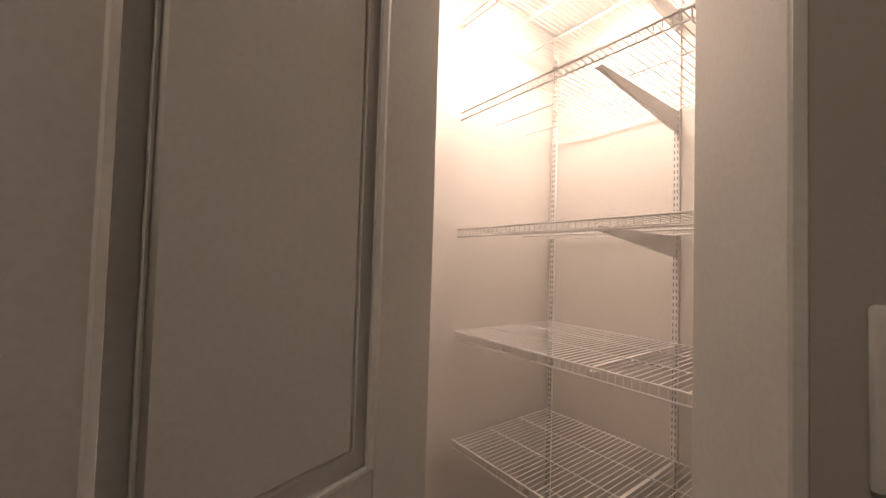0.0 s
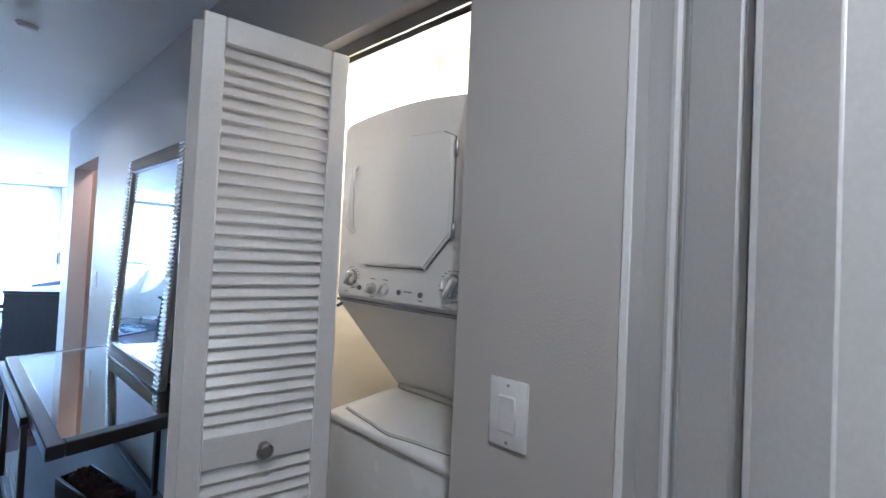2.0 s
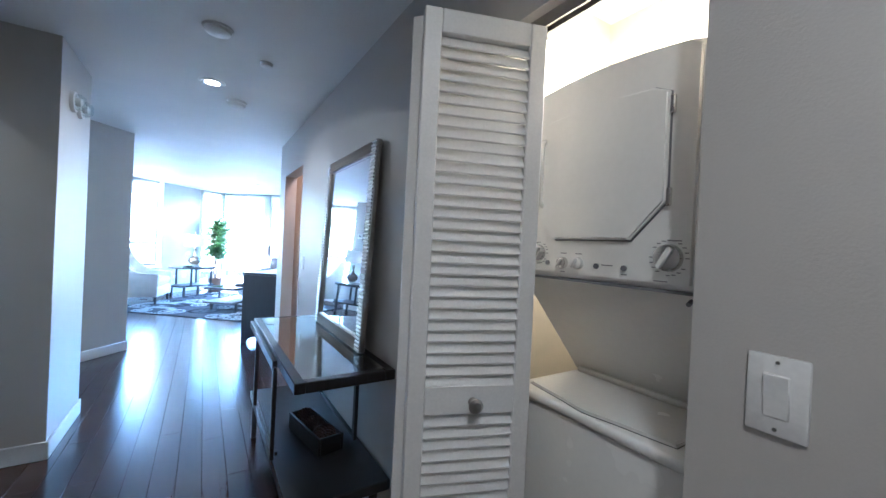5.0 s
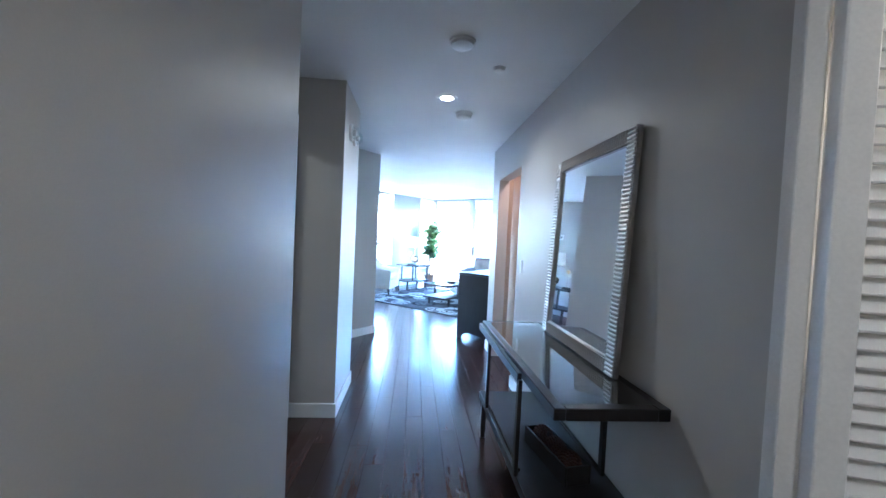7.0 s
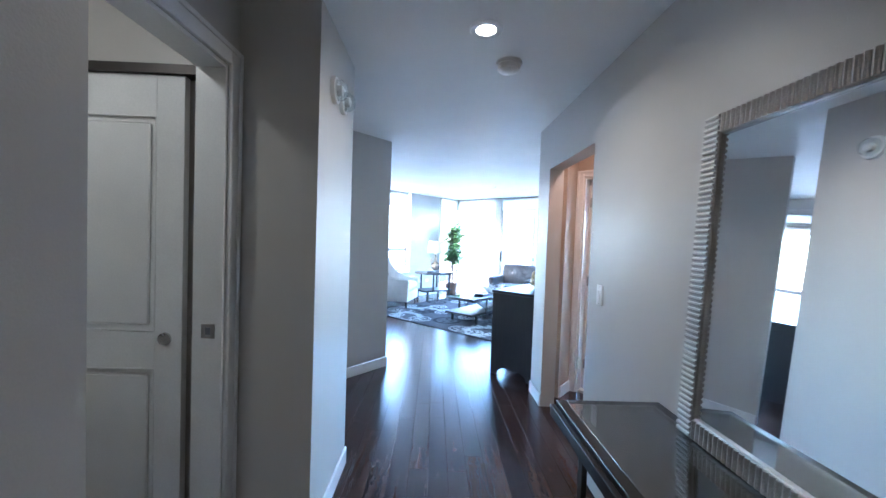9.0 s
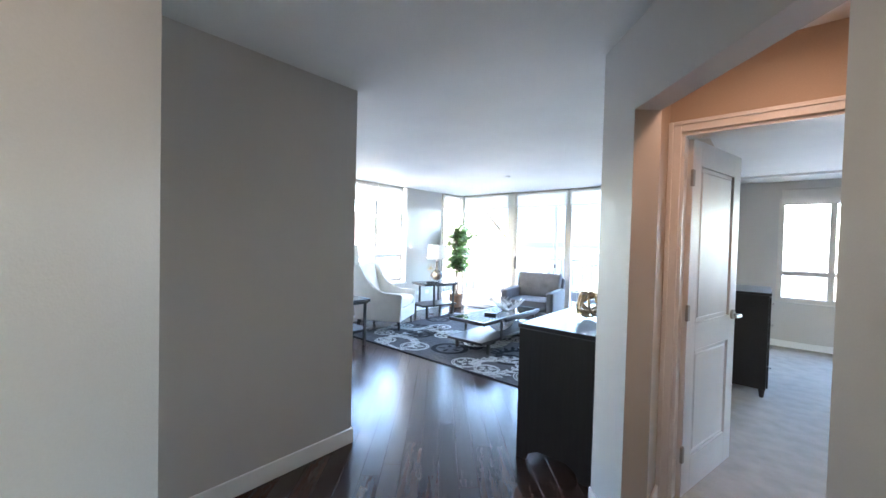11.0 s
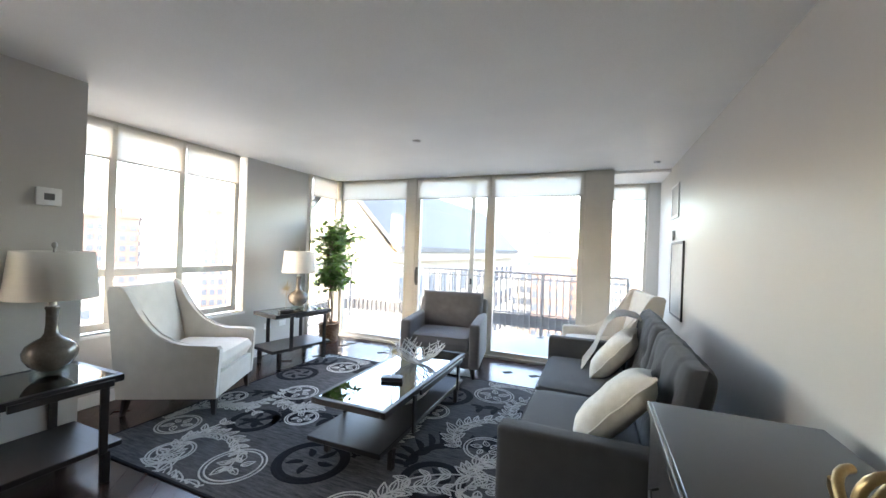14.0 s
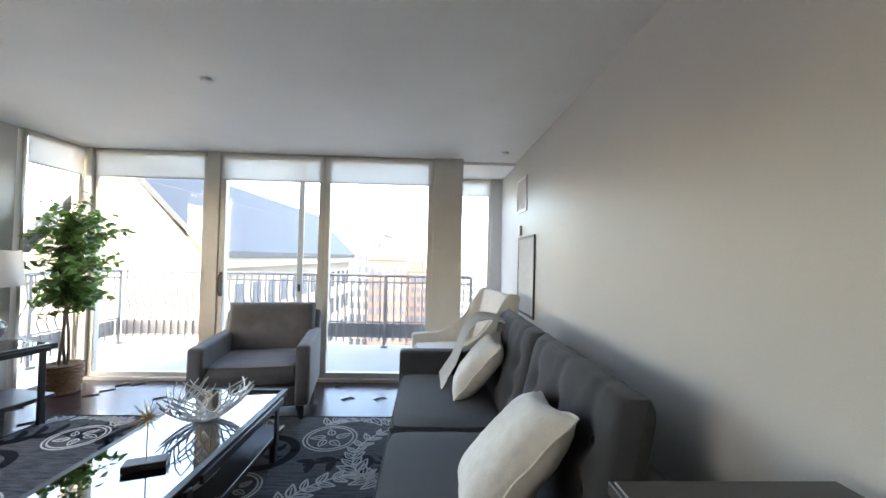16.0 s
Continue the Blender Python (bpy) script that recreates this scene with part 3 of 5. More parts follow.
def tower(name, x, y, wx, wy, top, mat, label, floors, cols, rz=0.0, band=0.55):
    """A far building whose near faces carry recessed rows of panes."""
    base = -46.0
    t = thing(name, LIVING @ pose(x, y, base, 0, 0, rz), label, "building")
    h = top - base
    part("wall", box(bmesh.new(), -wx / 2, wx / 2, -wy / 2, wy / 2, 0, h), mat, t, smooth=False)
    part("roof", box(box(bmesh.new(), -wx / 2 - 0.3, wx / 2 + 0.3, -wy / 2 - 0.3, wy / 2 + 0.3, h, h + 0.8), -wx / 5, wx / 5, -wy / 5, wy / 5, h + 0.8, h + 3.2), mat, t, smooth=False)
    me = {}
    fh = h / (floors + 0.5)
    for face, width in (("front", wx), ("side", wy)):
        cw = width / cols
        m0 = mesh_of("window", box(bmesh.new(), -cw * 0.32, cw * 0.32, -0.12, 0.12, -fh * band / 2, fh * band / 2), PANE_FAR, False)
        for f in range(max(0, floors - 14), floors):
            for c in range(cols):
                o = new("window", m0)
                o.parent = t
                u = -width / 2 + (c + 0.5) * cw
                o.matrix_basis = pose(u, -wy / 2, (f + 0.6) * fh) if face == "front" else pose(wx / 2, u, (f + 0.6) * fh, 0, 0, 90)
    return t


tower("apartment_tower", -13.5, 92, 8, 10, 0.5, BRICK, "red-brown masonry tower with many windows", 16, 5, 8)
tower("apartment_tower", -20, 112, 9, 12, 7, CITY, "pale masonry apartment block", 16, 5, -4)
tower("office_tower", -15.5, 150, 7, 8, 15, CITY, "pale slender office tower", 22, 4, 4)
tower("apartment_tower", -7.5, 120, 9, 10, -3, BRICK, "brown masonry apartment block", 15, 5, -10)
tower("office_tower", 10, 170, 14, 12, -1, CITY, "low pale office block", 14, 6, -6)
tower("office_tower", -112, 88, 12, 12, 10, BRICK, "red brick tower beyond the street", 18, 6, 50)
tower("office_tower", -138, 70, 14, 12, 7, BRICK, "dark brick tower beyond the street", 17, 6, 58)
tower("office_tower", -110, 52, 26, 18, -12, CITY, "low pale block beyond the street", 10, 7, 64)


def hall_roof(m):
    t = thing("gabled_building", m, "cream stone building with a large blue-grey pitched roof", "building")
    L, W, ev, rg = 45.0, 13.0, 1.0, 8.2
    part("wall", box(bmesh.new(), 0, W, 0, L, -46, ev, 0), STONE, t, smooth=False)
    bm = bmesh.new()
    prism(bm, [(-0.9, ev), (W / 2, rg + 0.2), (W + 0.9, ev), (W + 0.9, ev + 0.5), (W / 2, rg + 0.9), (-0.9, ev + 0.5)], -0.6, L + 0.6)
    part("roof", bm, SLATE, t, smooth=False)
    bm = bmesh.new()
    prism(bm, [(0, ev), (W, ev), (W / 2, rg)], -0.1, 0.3)
    part("gable", bm, STONE, t, smooth=False)
    sl = math.hypot(W / 2, rg - ev)
    for f in (0.33, 0.66):
        part("gutter", box(bmesh.new(), W / 2 + (1 - f) * W / 2 - 0.25, W / 2 + (1 - f) * W / 2 + 0.25, 0, L, ev + f * (rg - ev) + 0.45, ev + f * (rg - ev) + 0.85), STONE, t, smooth=False)
    seam = mesh_of("seam", box(bmesh.new(), -sl / 2, sl / 2, -0.05, 0.05, 0.0, 0.12), SLATE, False)
    ang = math.degrees(math.atan2(rg - ev, W / 2))
    for k in range(45):
        o = new("seam", seam)
        o.parent = t
        o.matrix_basis = pose(W * 0.75, k + 0.5, (ev + rg) / 2 + 0.62, 0, ang, 0)
    win = mesh_of("window", box(bmesh.new(), -0.12, 0.12, -0.7, 0.7, -1.2, 1.2), PANE_FAR, False)
    for k in range(14):
        for z in (-2.6, -7.0, -11.5):
            o = new("window", win)
            o.parent = t
            o.matrix_basis = pose(W, 2.0 + k * 3.2, z)
    part("cornice", box(bmesh.new(), W, W + 0.7, 0, L, ev - 0.9, ev - 0.05), STONE, t, smooth=False)
    return t


hall_roof(LIVING @ pose(-34, 34.6, 0, 0, 0, -2))


# ---- lamps of the place, and two unseen ones added in hall and closet ----
WARM = (1.0, 0.80, 0.58)


def downlight(x, y, m, energy, z=H, lit=True):
    t = thing("recessed_light", m @ pose(x, y, z), "lit recessed ceiling light with a white ring", "ceiling light", "recessed lights")
    part("trim_ring", lathe(bmesh.new(), [(0.046, -0.001), (0.05, -0.008), (0.075, -0.010), (0.082, -0.004), (0.083, 0.002), (0.05, 0.003), (0.046, -0.001)], 32), TRIM, t)
    part("lens", lathe(bmesh.new(), [(0.0, -0.0035), (0.044, -0.0035), (0.044, 0.002)], 24), CEILING_GLOW, t)
    spot = lamp("downlight", "SPOT", m @ pose(x, y, z - 0.03), energy, WARM, 0.04).data
    spot.spot_size, spot.spot_blend = radians(165), 1.0


downlight(-3.824, -0.10, HALL, 0.65)
# added out of view to brighten the switch wall and the hall's start
downlight(-0.35, -0.10, HALL, 0.5)
lamp("pantry_lamp", "AREA", LIVING @ pose(1.30, 1.0, 2.36), 0.42, (1.0, 0.78, 0.62), 0.4)
solo("ceiling_glow", lathe(bmesh.new(), [(0, -0.05), (0.10, -0.045), (0.15, -0.02), (0.16, 0)], 28), CEILING_GLOW, LIVING @ pose(1.30, 1.0, H), "small lit round ceiling light in the pantry", "ceiling light")
# unseen glowing disc, added only to brighten the closet door
solo("ceiling_glow", lathe(bmesh.new(), [(0, -0.035), (0.065, -0.03), (0.10, -0.012), (0.105, 0)], 28), CEILING_GLOW, HALL @ pose(-2.85, -1.75, H), "unseen glowing ceiling disc added to brighten the side closet", "ceiling light")
lamp("laundry_lamp", "AREA", HALL @ pose(-1.30, 1.12, 2.36), 0.44, (1.0, 0.74, 0.48), 0.25)
lamp("vestibule_lamp", "AREA", LIVING @ pose(-2.35, 4.2, 2.36), 0.14, (1.0, 0.58, 0.38), 0.2)


def round_detector(name, x, y, m, r, h, label, ring=True):
    t = thing(name, m @ pose(x, y, H), label, "smoke detector")
    part("base", lathe(bmesh.new(), [(0, -h * 0.35), (r, -h * 0.35), (r, 0)], 32), PLATE, t)
    part("cover", lathe(bmesh.new(), [(0, -h), (r * 0.55, -h), (r * 0.82, -h * 0.8), (r * 0.88, -h * 0.36), (0, -h * 0.36)], 32), PLATE, t)


round_detector("smoke_detector", -2.983, -0.087, HALL, 0.075, 0.028, "flat round white ceiling speaker")
round_detector("smoke_detector", -3.262, 0.184, HALL, 0.04, 0.022, "small round white sprinkler cover")
round_detector("smoke_detector", -4.156, 0.076, HALL, 0.075, 0.055, "white smoke detector on the ceiling")
round_detector("sprinkler_cover", -5.473, 7.507, LIVING, 0.04, 0.02, "small round white sprinkler cover on the ceiling")
round_detector("sprinkler_cover", -3.3, 8.9, LIVING, 0.035, 0.02, "small round white sprinkler cover on the ceiling")
for _x in (-3.86, -4.02):
    _t = thing("emergency_light", HALL @ pose(_x, -0.834, 2.13, -90, 0, 0), "white round alarm strobe on the wall pier", "alarm", "wall alarms")
    part("base", lathe(bmesh.new(), [(0, 0.02), (0.062, 0.02), (0.066, 0.0)], 28), PLATE, _t)
    part("dome", lathe(bmesh.new(), [(0.05, 0.02), (0.048, 0.045), (0.03, 0.068), (0.0, 0.074)], 24), ACRYLIC, _t)
    part("lens_core", lathe(bmesh.new(), [(0.026, 0.02), (0.024, 0.045), (0.0, 0.055)], 16), PLATE, _t)


def switch_plate(m, label="white rocker light switch plate", toggle=True):
    """On the plane y = 0, facing -y."""
    t = thing("light_switch", m, label, "light switch", "light switches")
    part("plate", box(bmesh.new(), -0.036, 0.036, -0.007, 0, -0.058, 0.058, 0.004, seg=2), PLATE, t)
    part("rocker", box(bmesh.new(), -0.0155, 0.0155, -0.0105, -0.006, -0.032, 0.032, 0.002, pose(0, 0, 0, 4, 0, 0)), PLATE, t)
    for z in (-0.048, 0.048):
        part("screw", rod(bmesh.new(), (0, -0.0082, z), (0, -0.006, z), 0.0028, seg=8), NICKEL, t)
    return t


switch_plate(HALL @ pose(-0.808, RC, 1.148))
switch_plate(HALL @ pose(0.193, RC, 1.184))
switch_plate(HALL @ pose(-4.11, RW, 1.13))
_t = thing("thermostat", LIVING @ pose(-6.998, 5.54, 1.665, 0, 0, 90), "white wall thermostat with a small dark screen", "thermostat")
part("body", box(bmesh.new(), -0.06, 0.06, -0.022, 0, -0.055, 0.055, 0.006, seg=2), PLATE, _t)
part("screen", box(bmesh.new(), -0.024, 0.024, -0.025, -0.021, -0.02, 0.02, 0.001), APPL_D, _t)
_t = thing("air_vent", LIVING @ pose(-3.10, 8.98, 2.02, 0, 0, -90), "white wall air vent with thin slats", "air vent")
part("frame", box(box(box(box(bmesh.new(), -0.2, 0.2, -0.012, 0, 0.15, 0.18, 0.003), -0.2, 0.2, -0.012, 0, -0.18, -0.15, 0.003), -0.2, -0.17, -0.012, 0, -0.15, 0.15, 0.003), 0.17, 0.2, -0.012, 0, -0.15, 0.15, 0.003), PLATE, _t)
_me = mesh_of("slat", box(bmesh.new(), -0.17, 0.17, -0.010, 0.0, -0.004, 0.004, 0, pose(0, 0, 0, 35, 0, 0)), PLATE)
for _k in range(14):
    _o = new("slat", _me)
    _o.parent = _t
    _o.matrix_basis = pose(0, 0, -0.137 + _k * 0.021)
solo("wall_control", box(bmesh.new(), -0.03, 0.03, -0.025, 0, -0.05, 0.05, 0.005), PLATE, LIVING @ pose(-3.10, 9.0, 1.655, 0, 0, -90), "small grey wall control box", "wall control")
_t = thing("wall_picture", LIVING @ pose(-3.10, 8.76, 1.20, 0, 0, -90), "tall dark framed picture seen edge-on", "picture")
part("frame", box(box(box(box(bmesh.new(), -0.3, 0.3, -0.016, 0, 0.36, 0.385, 0.003), -0.3, 0.3, -0.016, 0, -0.385, -0.36, 0.003), -0.3, -0.275, -0.016, 0, -0.36, 0.36, 0.003), 0.275, 0.3, -0.016, 0, -0.36, 0.36, 0.003), BLACK, _t)
part("sheet", box(bmesh.new(), -0.275, 0.275, -0.012, -0.002, -0.36, 0.36), PILLOW, _t)
for _x in (7.95, 8.2):
    _t = thing("wall_outlet", LIVING @ pose(-7.75, _x, 0.36, 0, 0, 90), "white wall outlet plate", "outlet", "outlets")
    part("plate", box(bmesh.new(), -0.057, 0.057, -0.007, 0, -0.036, 0.036, 0.003), PLATE, _t)
    for _y in (-0.02, 0.02):
        part("socket", box(bmesh.new(), _y - 0.014, _y + 0.014, -0.009, -0.006, -0.014, 0.014, 0.003), PLATE, _t)


# ---- doors ----
def panel_door(name, m, w, h, label, panels=((0.13, 0.86), (1.0, 1.90)), d=0.035, inset=0.115, knob=None):
    """A moulded panel door: x from 0 to w, both faces worked."""
    t = thing(name, m, label, "door")
    bm = bmesh.new()
    zs = [0.0] + [z for p in panels for z in p] + [h]
    box(bm, 0, inset, -d / 2, d / 2, 0, h, 0.002)
    box(bm, w - inset, w, -d / 2, d / 2, 0, h, 0.002)
    for a, b in zip(zs[::2], zs[1::2]):
        box(bm, inset, w - inset, -d / 2, d / 2, a, b, 0.0)
    part("slab", bm, DOOR, t)
    for a, b in panels:
        bm = bmesh.new()
        box(bm, inset, w - inset, -d / 2 + 0.013, d / 2 - 0.013, a, b)
        g = 0.026
        for s in (-1, 1):
            y0, y1 = sorted((s * (d / 2 - 0.013), s * (d / 2 - 0.004)))
            box(bm, inset + g, w - inset - g, y0, y1, a + g, b - g, 0.008)
        part("panel", bm, DOOR, t)
        bm = bmesh.new()
        for s in (-1, 1):
            y = s * (d / 2 - 0.004)
            tube(bm, [(inset, y, a), (w - inset, y, a), (w - inset, y, b), (inset, y, b)], 0.0065, 6, True)
        part("moulding", bm, DOOR, t)
    return t


panel_door("pantry_door", HALL @ pose(-0.615, 0.70, 0.015, 0, 0, -59.1), 0.343, 2.0, "white folding pantry door leaf, folded open", ((0.16, 0.80), (0.99, 1.86)), inset=0.088)
_t = panel_door("pantry_door", HALL @ pose(-0.202, 0.851, 0.015, 0, 0, -114.0), 0.479, 2.0, "white folding pantry door leaf, folded open", ((0.16, 0.80), (0.99, 1.86)), inset=0.108)
for _z in (0.35, 1.0, 1.43):
    _h = part("hinge", box(bmesh.new(), 0.477, 0.481, -0.042, -0.008, _z - 0.006, _z + 0.006, 0.001), TRIM, _t, "small painted hinge")

_t = panel_door("closet_door", HALL @ pose(-3.605, -1.37, 0.01, 0, 0, -90), 0.76, 2.05, "white two-panel closet door with a round pull", ((0.2, 0.82), (0.98, 1.88)))
part("pull", lathe(bmesh.new(), [(0.0, 0.003), (0.018, 0.004), (0.026, 0.008), (0.028, 0.0)], 24), CHROME, _t, "round chrome pull", pose(0.07, 0.018, 0.95, -90, 0, 0))
solo("closet_track", box(bmesh.new(), -3.64, -3.57, -2.30, -1.31, 2.062, 2.10), IRON, HALL, "dark metal track over the closet door", "door track")
_t = thing("strike_plate", HALL @ pose(-3.545, -1.235, 1.01), "small nickel strike plate on the door jamb", "strike plate")
part("plate", box(bmesh.new(), 0, 0.003, -0.028, 0.028, -0.03, 0.03, 0.001), NICKEL, _t)
part("hole", box(bmesh.new(), 0.0028, 0.004, -0.01, 0.01, -0.014, 0.014), APPL_D, _t)

_t = panel_door("bedroom_door", LIVING @ pose(-2.775, 4.97, 0.01, 0, 0, 76), 0.74, 2.02, "white two-panel bedroom door, standing open", ((0.2, 0.82), (0.98, 1.88)))
for _z in (0.25, 1.05, 1.80):
    part("hinge", box(bmesh.new(), -0.022, 0.003, -0.030, -0.015, _z - 0.045, _z + 0.045, 0.002), NICKEL, _t, "nickel hinge")
_h = part("door_handle", tube(lathe(bmesh.new(), [(0, 0.012), (0.03, 0.012), (0.032, 0.0)], 20), [(0, 0, 0.01), (0, 0, 0.05), (-0.03, 0, 0.058), (-0.11, 0, 0.055)], 0.009, 8), NICKEL, _t, "nickel lever handle", pose(0.68, -0.0175, 0.98, 90, 0, 0))


def louver_leaf(m, w=0.304, h=1.872, knob=False):
    t = thing("louvered_door", m, "white louvered folding laundry door, folded open", "door", "laundry doors")
    d, st = 0.03, 0.042
    for a in (0, w - st):
        part("stile", box(bmesh.new(), a, a + st, -d / 2, d / 2, 0, h, 0.003), DOOR, t)
    for a, b in ((0, 0.13), (0.922, 0.990), (h - 0.056, h)):
        part("rail", box(bmesh.new(), st, w - st, -d / 2 + 0.001, d / 2 - 0.001, a, b, 0.002), DOOR, t)
    me = mesh_of("slat", box(bmesh.new(), st - 0.003, w - st + 0.003, -0.0195, 0.0195, -0.003, 0.003, 0.002, pose(0, 0, 0, 58, 0, 0)), DOOR)
    for a, b in ((0.13, 0.922), (0.990, h - 0.056)):
        n = int((b - a) / 0.0265)
        for k in range(n):
            o = new("slat", me)
            o.parent = t
            o.matrix_basis = pose(0, 0, a + (k + 0.5) * (b - a) / n)
    if knob:
        part("knob", lathe(bmesh.new(), [(0.011, 0), (0.008, 0.012), (0.016, 0.022), (0.0175, 0.03), (0.012, 0.037), (0.0, 0.039)], 20), NICKEL, t, "round nickel knob", pose(w / 2 + 0.006, -d / 2, 0.952, 90, 0, 0))
    return t


louver_leaf(HALL @ pose(-1.395, 0.303, 0.02, 0, 0, 69.2), knob=True)
louver_leaf(HALL @ pose(-1.428, 0.306, 0.02, 0, 0, 131.0))
_t = thing("door_pivot", HALL @ pose(-1.70, RC - 0.018, 0.62), "white pivot bracket on the laundry trim", "door bracket")
part("bracket", box(bmesh.new(), -0.015, 0.02, -0.03, 0, -0.05, 0.05, 0.004), PLATE, _t)


# ---- laundry machine ----
def washer_dryer(m):
    t = thing("washer_dryer", m, "white stacked washer and dryer in the laundry closet", "washer dryer")
    w, dp = 0.50, 0.62           # front at y = 0, x from 0 to w
    bm = box(bmesh.new(), 0, w, 0.0, dp, 0.02, 0.895, 0.012, seg=2)
    body = part("washer_body", bm, APPL, t)
    bm = box(bmesh.new(), -0.002, w + 0.002, -0.012, dp, 0.896, 0.925, 0.012, seg=3)
    part("washer_top", bm, APPL, t)
    edge = [(0.035 + (w - 0.07) * k / 24, 0.035 - 0.022 * math.sin(math.pi * k / 24) - 0.012 * math.exp(-((k - 12) / 3.2) ** 2)) for k in range(25)]
    rim = [(0.035, 0.262), *edge, (w - 0.035, 0.262)]
    bm = bmesh.new()
    low, high = ([bm.verts.new((x, y, z)) for x, y in rim] for z in (0.9245, 0.9345))
    bm.faces.new(low[::-1])
    bm.faces.new(high)
    for k in range(len(rim)):
        bm.faces.new((low[k - 1], low[k], high[k], high[k - 1]))
    bmesh.ops.bevel(bm, geom=[e for e in bm.edges if all(v.co.z > 0.93 for v in e.verts)], offset=0.004, segments=2, affect="EDGES")
    lid = part("washer_lid", bm, APPL, t, "white top-loading lid with a finger notch")
    part("lid_groove", tube(bmesh.new(), [(x, y, 0.9248) for x, y in rim], 0.0022, 5, True), APPL_D, lid)
    part("lid_hinge", box(bmesh.new(), 0.02, w - 0.02, 0.272, 0.296, 0.9252, 0.944, 0.006), APPL, t)
    part("hinge_gap", box(bmesh.new(), 0.05, w - 0.02, 0.289, 0.295, 0.944, 0.947), APPL_D, t)
    for x in (0.012, w - 0.012):
        part("screw", rod(bmesh.new(), (x, 0.001, 1.243), (x, 0.016, 1.25), 0.005, seg=10), APPL_D, t)
    bm = bmesh.new()
    a = [bm.verts.new(c) for c in ((0.0, 0.01, 1.265), (w, 0.01, 1.265), (w, 0.30, 0.93), (0.0, 0.30, 0.93), (0, dp, 0.93), (w, dp, 0.93), (0, dp, 1.265), (w, dp, 1.265))]
    for f in ((0, 1, 2, 3), (3, 2, 5, 4), (0, 3, 4, 6), (1, 7, 5, 2), (6, 4, 5, 7)):
        bm.faces.new([a[k] for k in f])
    part("sloped_back", bm, APPL, t)
    bm = bmesh.new()
    out = [(0, 1.27)]
    for k in range(17):
        x = k / 16
        out.append((x * w, 1.775 + 0.04 * math.sin(math.pi * (x * 0.7 + 0.15))))
    out.append((w, 1.27))
    prism(bm, out[::-1], 0.0, dp)
    bmesh.ops.bevel(bm, geom=[e for e in bm.edges if all(abs(v.co.y) < 1e-5 for v in e.verts)], offset=0.012, segments=2, affect="EDGES")
    part("dryer_body", bm, APPL, t)
    part("seam", box(bmesh.new(), 0.004, w - 0.004, -0.002, 0.02, 1.262, 1.268), APPL_D, t)
    o = [(0.075, 1.70), (0.11, 1.712), (0.25, 1.722), (0.40, 1.716), (0.435, 1.70), (0.437, 1.46), (0.36, 1.375), (0.135, 1.375), (0.065, 1.45)]
    bm = prism(bmesh.new(), o[::-1], -0.014, 0.0)
    bmesh.ops.bevel(bm, geom=[e for e in bm.edges if all(v.co.y < -0.01 for v in e.verts)], offset=0.005, segments=2, affect="EDGES")
    door = part("dryer_door", bm, APPL, t, "white dryer door with cut lower corners")
    part("door_gasket", tube(bmesh.new(), [(x, -0.001, z) for x, z in o], 0.0035, 5, True), APPL_D, t)
    part("pull_handle", tube(bmesh.new(), [(0.088, -0.012, 1.470), (0.092, -0.030, 1.482), (0.100, -0.040, 1.53), (0.102, -0.042, 1.565), (0.100, -0.040, 1.60), (0.092, -0.030, 1.648), (0.088, -0.012, 1.660)], [0.007, 0.009, 0.010, 0.0105, 0.010, 0.009, 0.007], 10), APPL, door)
    for z in (1.47, 1.67):
        part("hinge", box(bmesh.new(), 0.436, 0.446, -0.010, 0.0, z - 0.02, z + 0.02, 0.002), CHROME, t)

    def knob(x, z, r, mat, rim=False):
        k = part("knob", lathe(bmesh.new(), [(r, 0), (r * 0.94, 0.012), (r * 0.5, 0.016), (0, 0.016)], 24), mat, t, "", pose(x, 0, z, 90, 0, 0))
        part("pointer", box(bmesh.new(), -r * 0.2, r * 0.2, -r * 0.85, r * 0.85, 0.015, 0.026, 0.003), APPL, k, "", pose(0, 0, 0, 0, 0, -30))
    knob(0.075, 1.335, 0.024, CHROME)
    knob(0.445, 1.338, 0.030, CHROME)
    knob(0.165, 1.31, 0.016, CHROME)
    knob(0.215, 1.312, 0.016, APPL)
    for x in (0.11, 0.27, 0.345):
        part("button", rod(bmesh.new(), (x, -0.004, 1.308), (x, 0.002, 1.308), 0.007, seg=14), APPL_D, t)
    bm = bmesh.new()
    for cx, cz, r0 in ((0.075, 1.335, 0.031), (0.445, 1.338, 0.038)):
        for k in range(20):
            if k % 5 == 4:
                continue
            an = k / 20 * 2 * math.pi
            box(bm, -0.004, 0.004, -0.0012, 0.0, -0.001, 0.001, 0, Matrix.Translation((cx + r0 * math.cos(an), 0, cz + r0 * math.sin(an))))
    for x, z, l in ((0.165, 1.337, 0.02), (0.215, 1.337, 0.02), (0.30, 1.312, 0.03), (0.345, 1.293, 0.014), (0.43, 1.286, 0.03), (0.05, 1.293, 0.02), (0.46, 1.375, 0.02), (0.165, 1.286, 0.016)):
        box(bm, x - l / 2, x + l / 2, -0.0012, 0, z - 0.0012, z + 0.0012)
    part("dial_print", bm, APPL_D, t, "small grey dial markings")["kind"] = "stuff"
    return t


washer_dryer(HALL @ pose(-1.483, 0.735, 0))


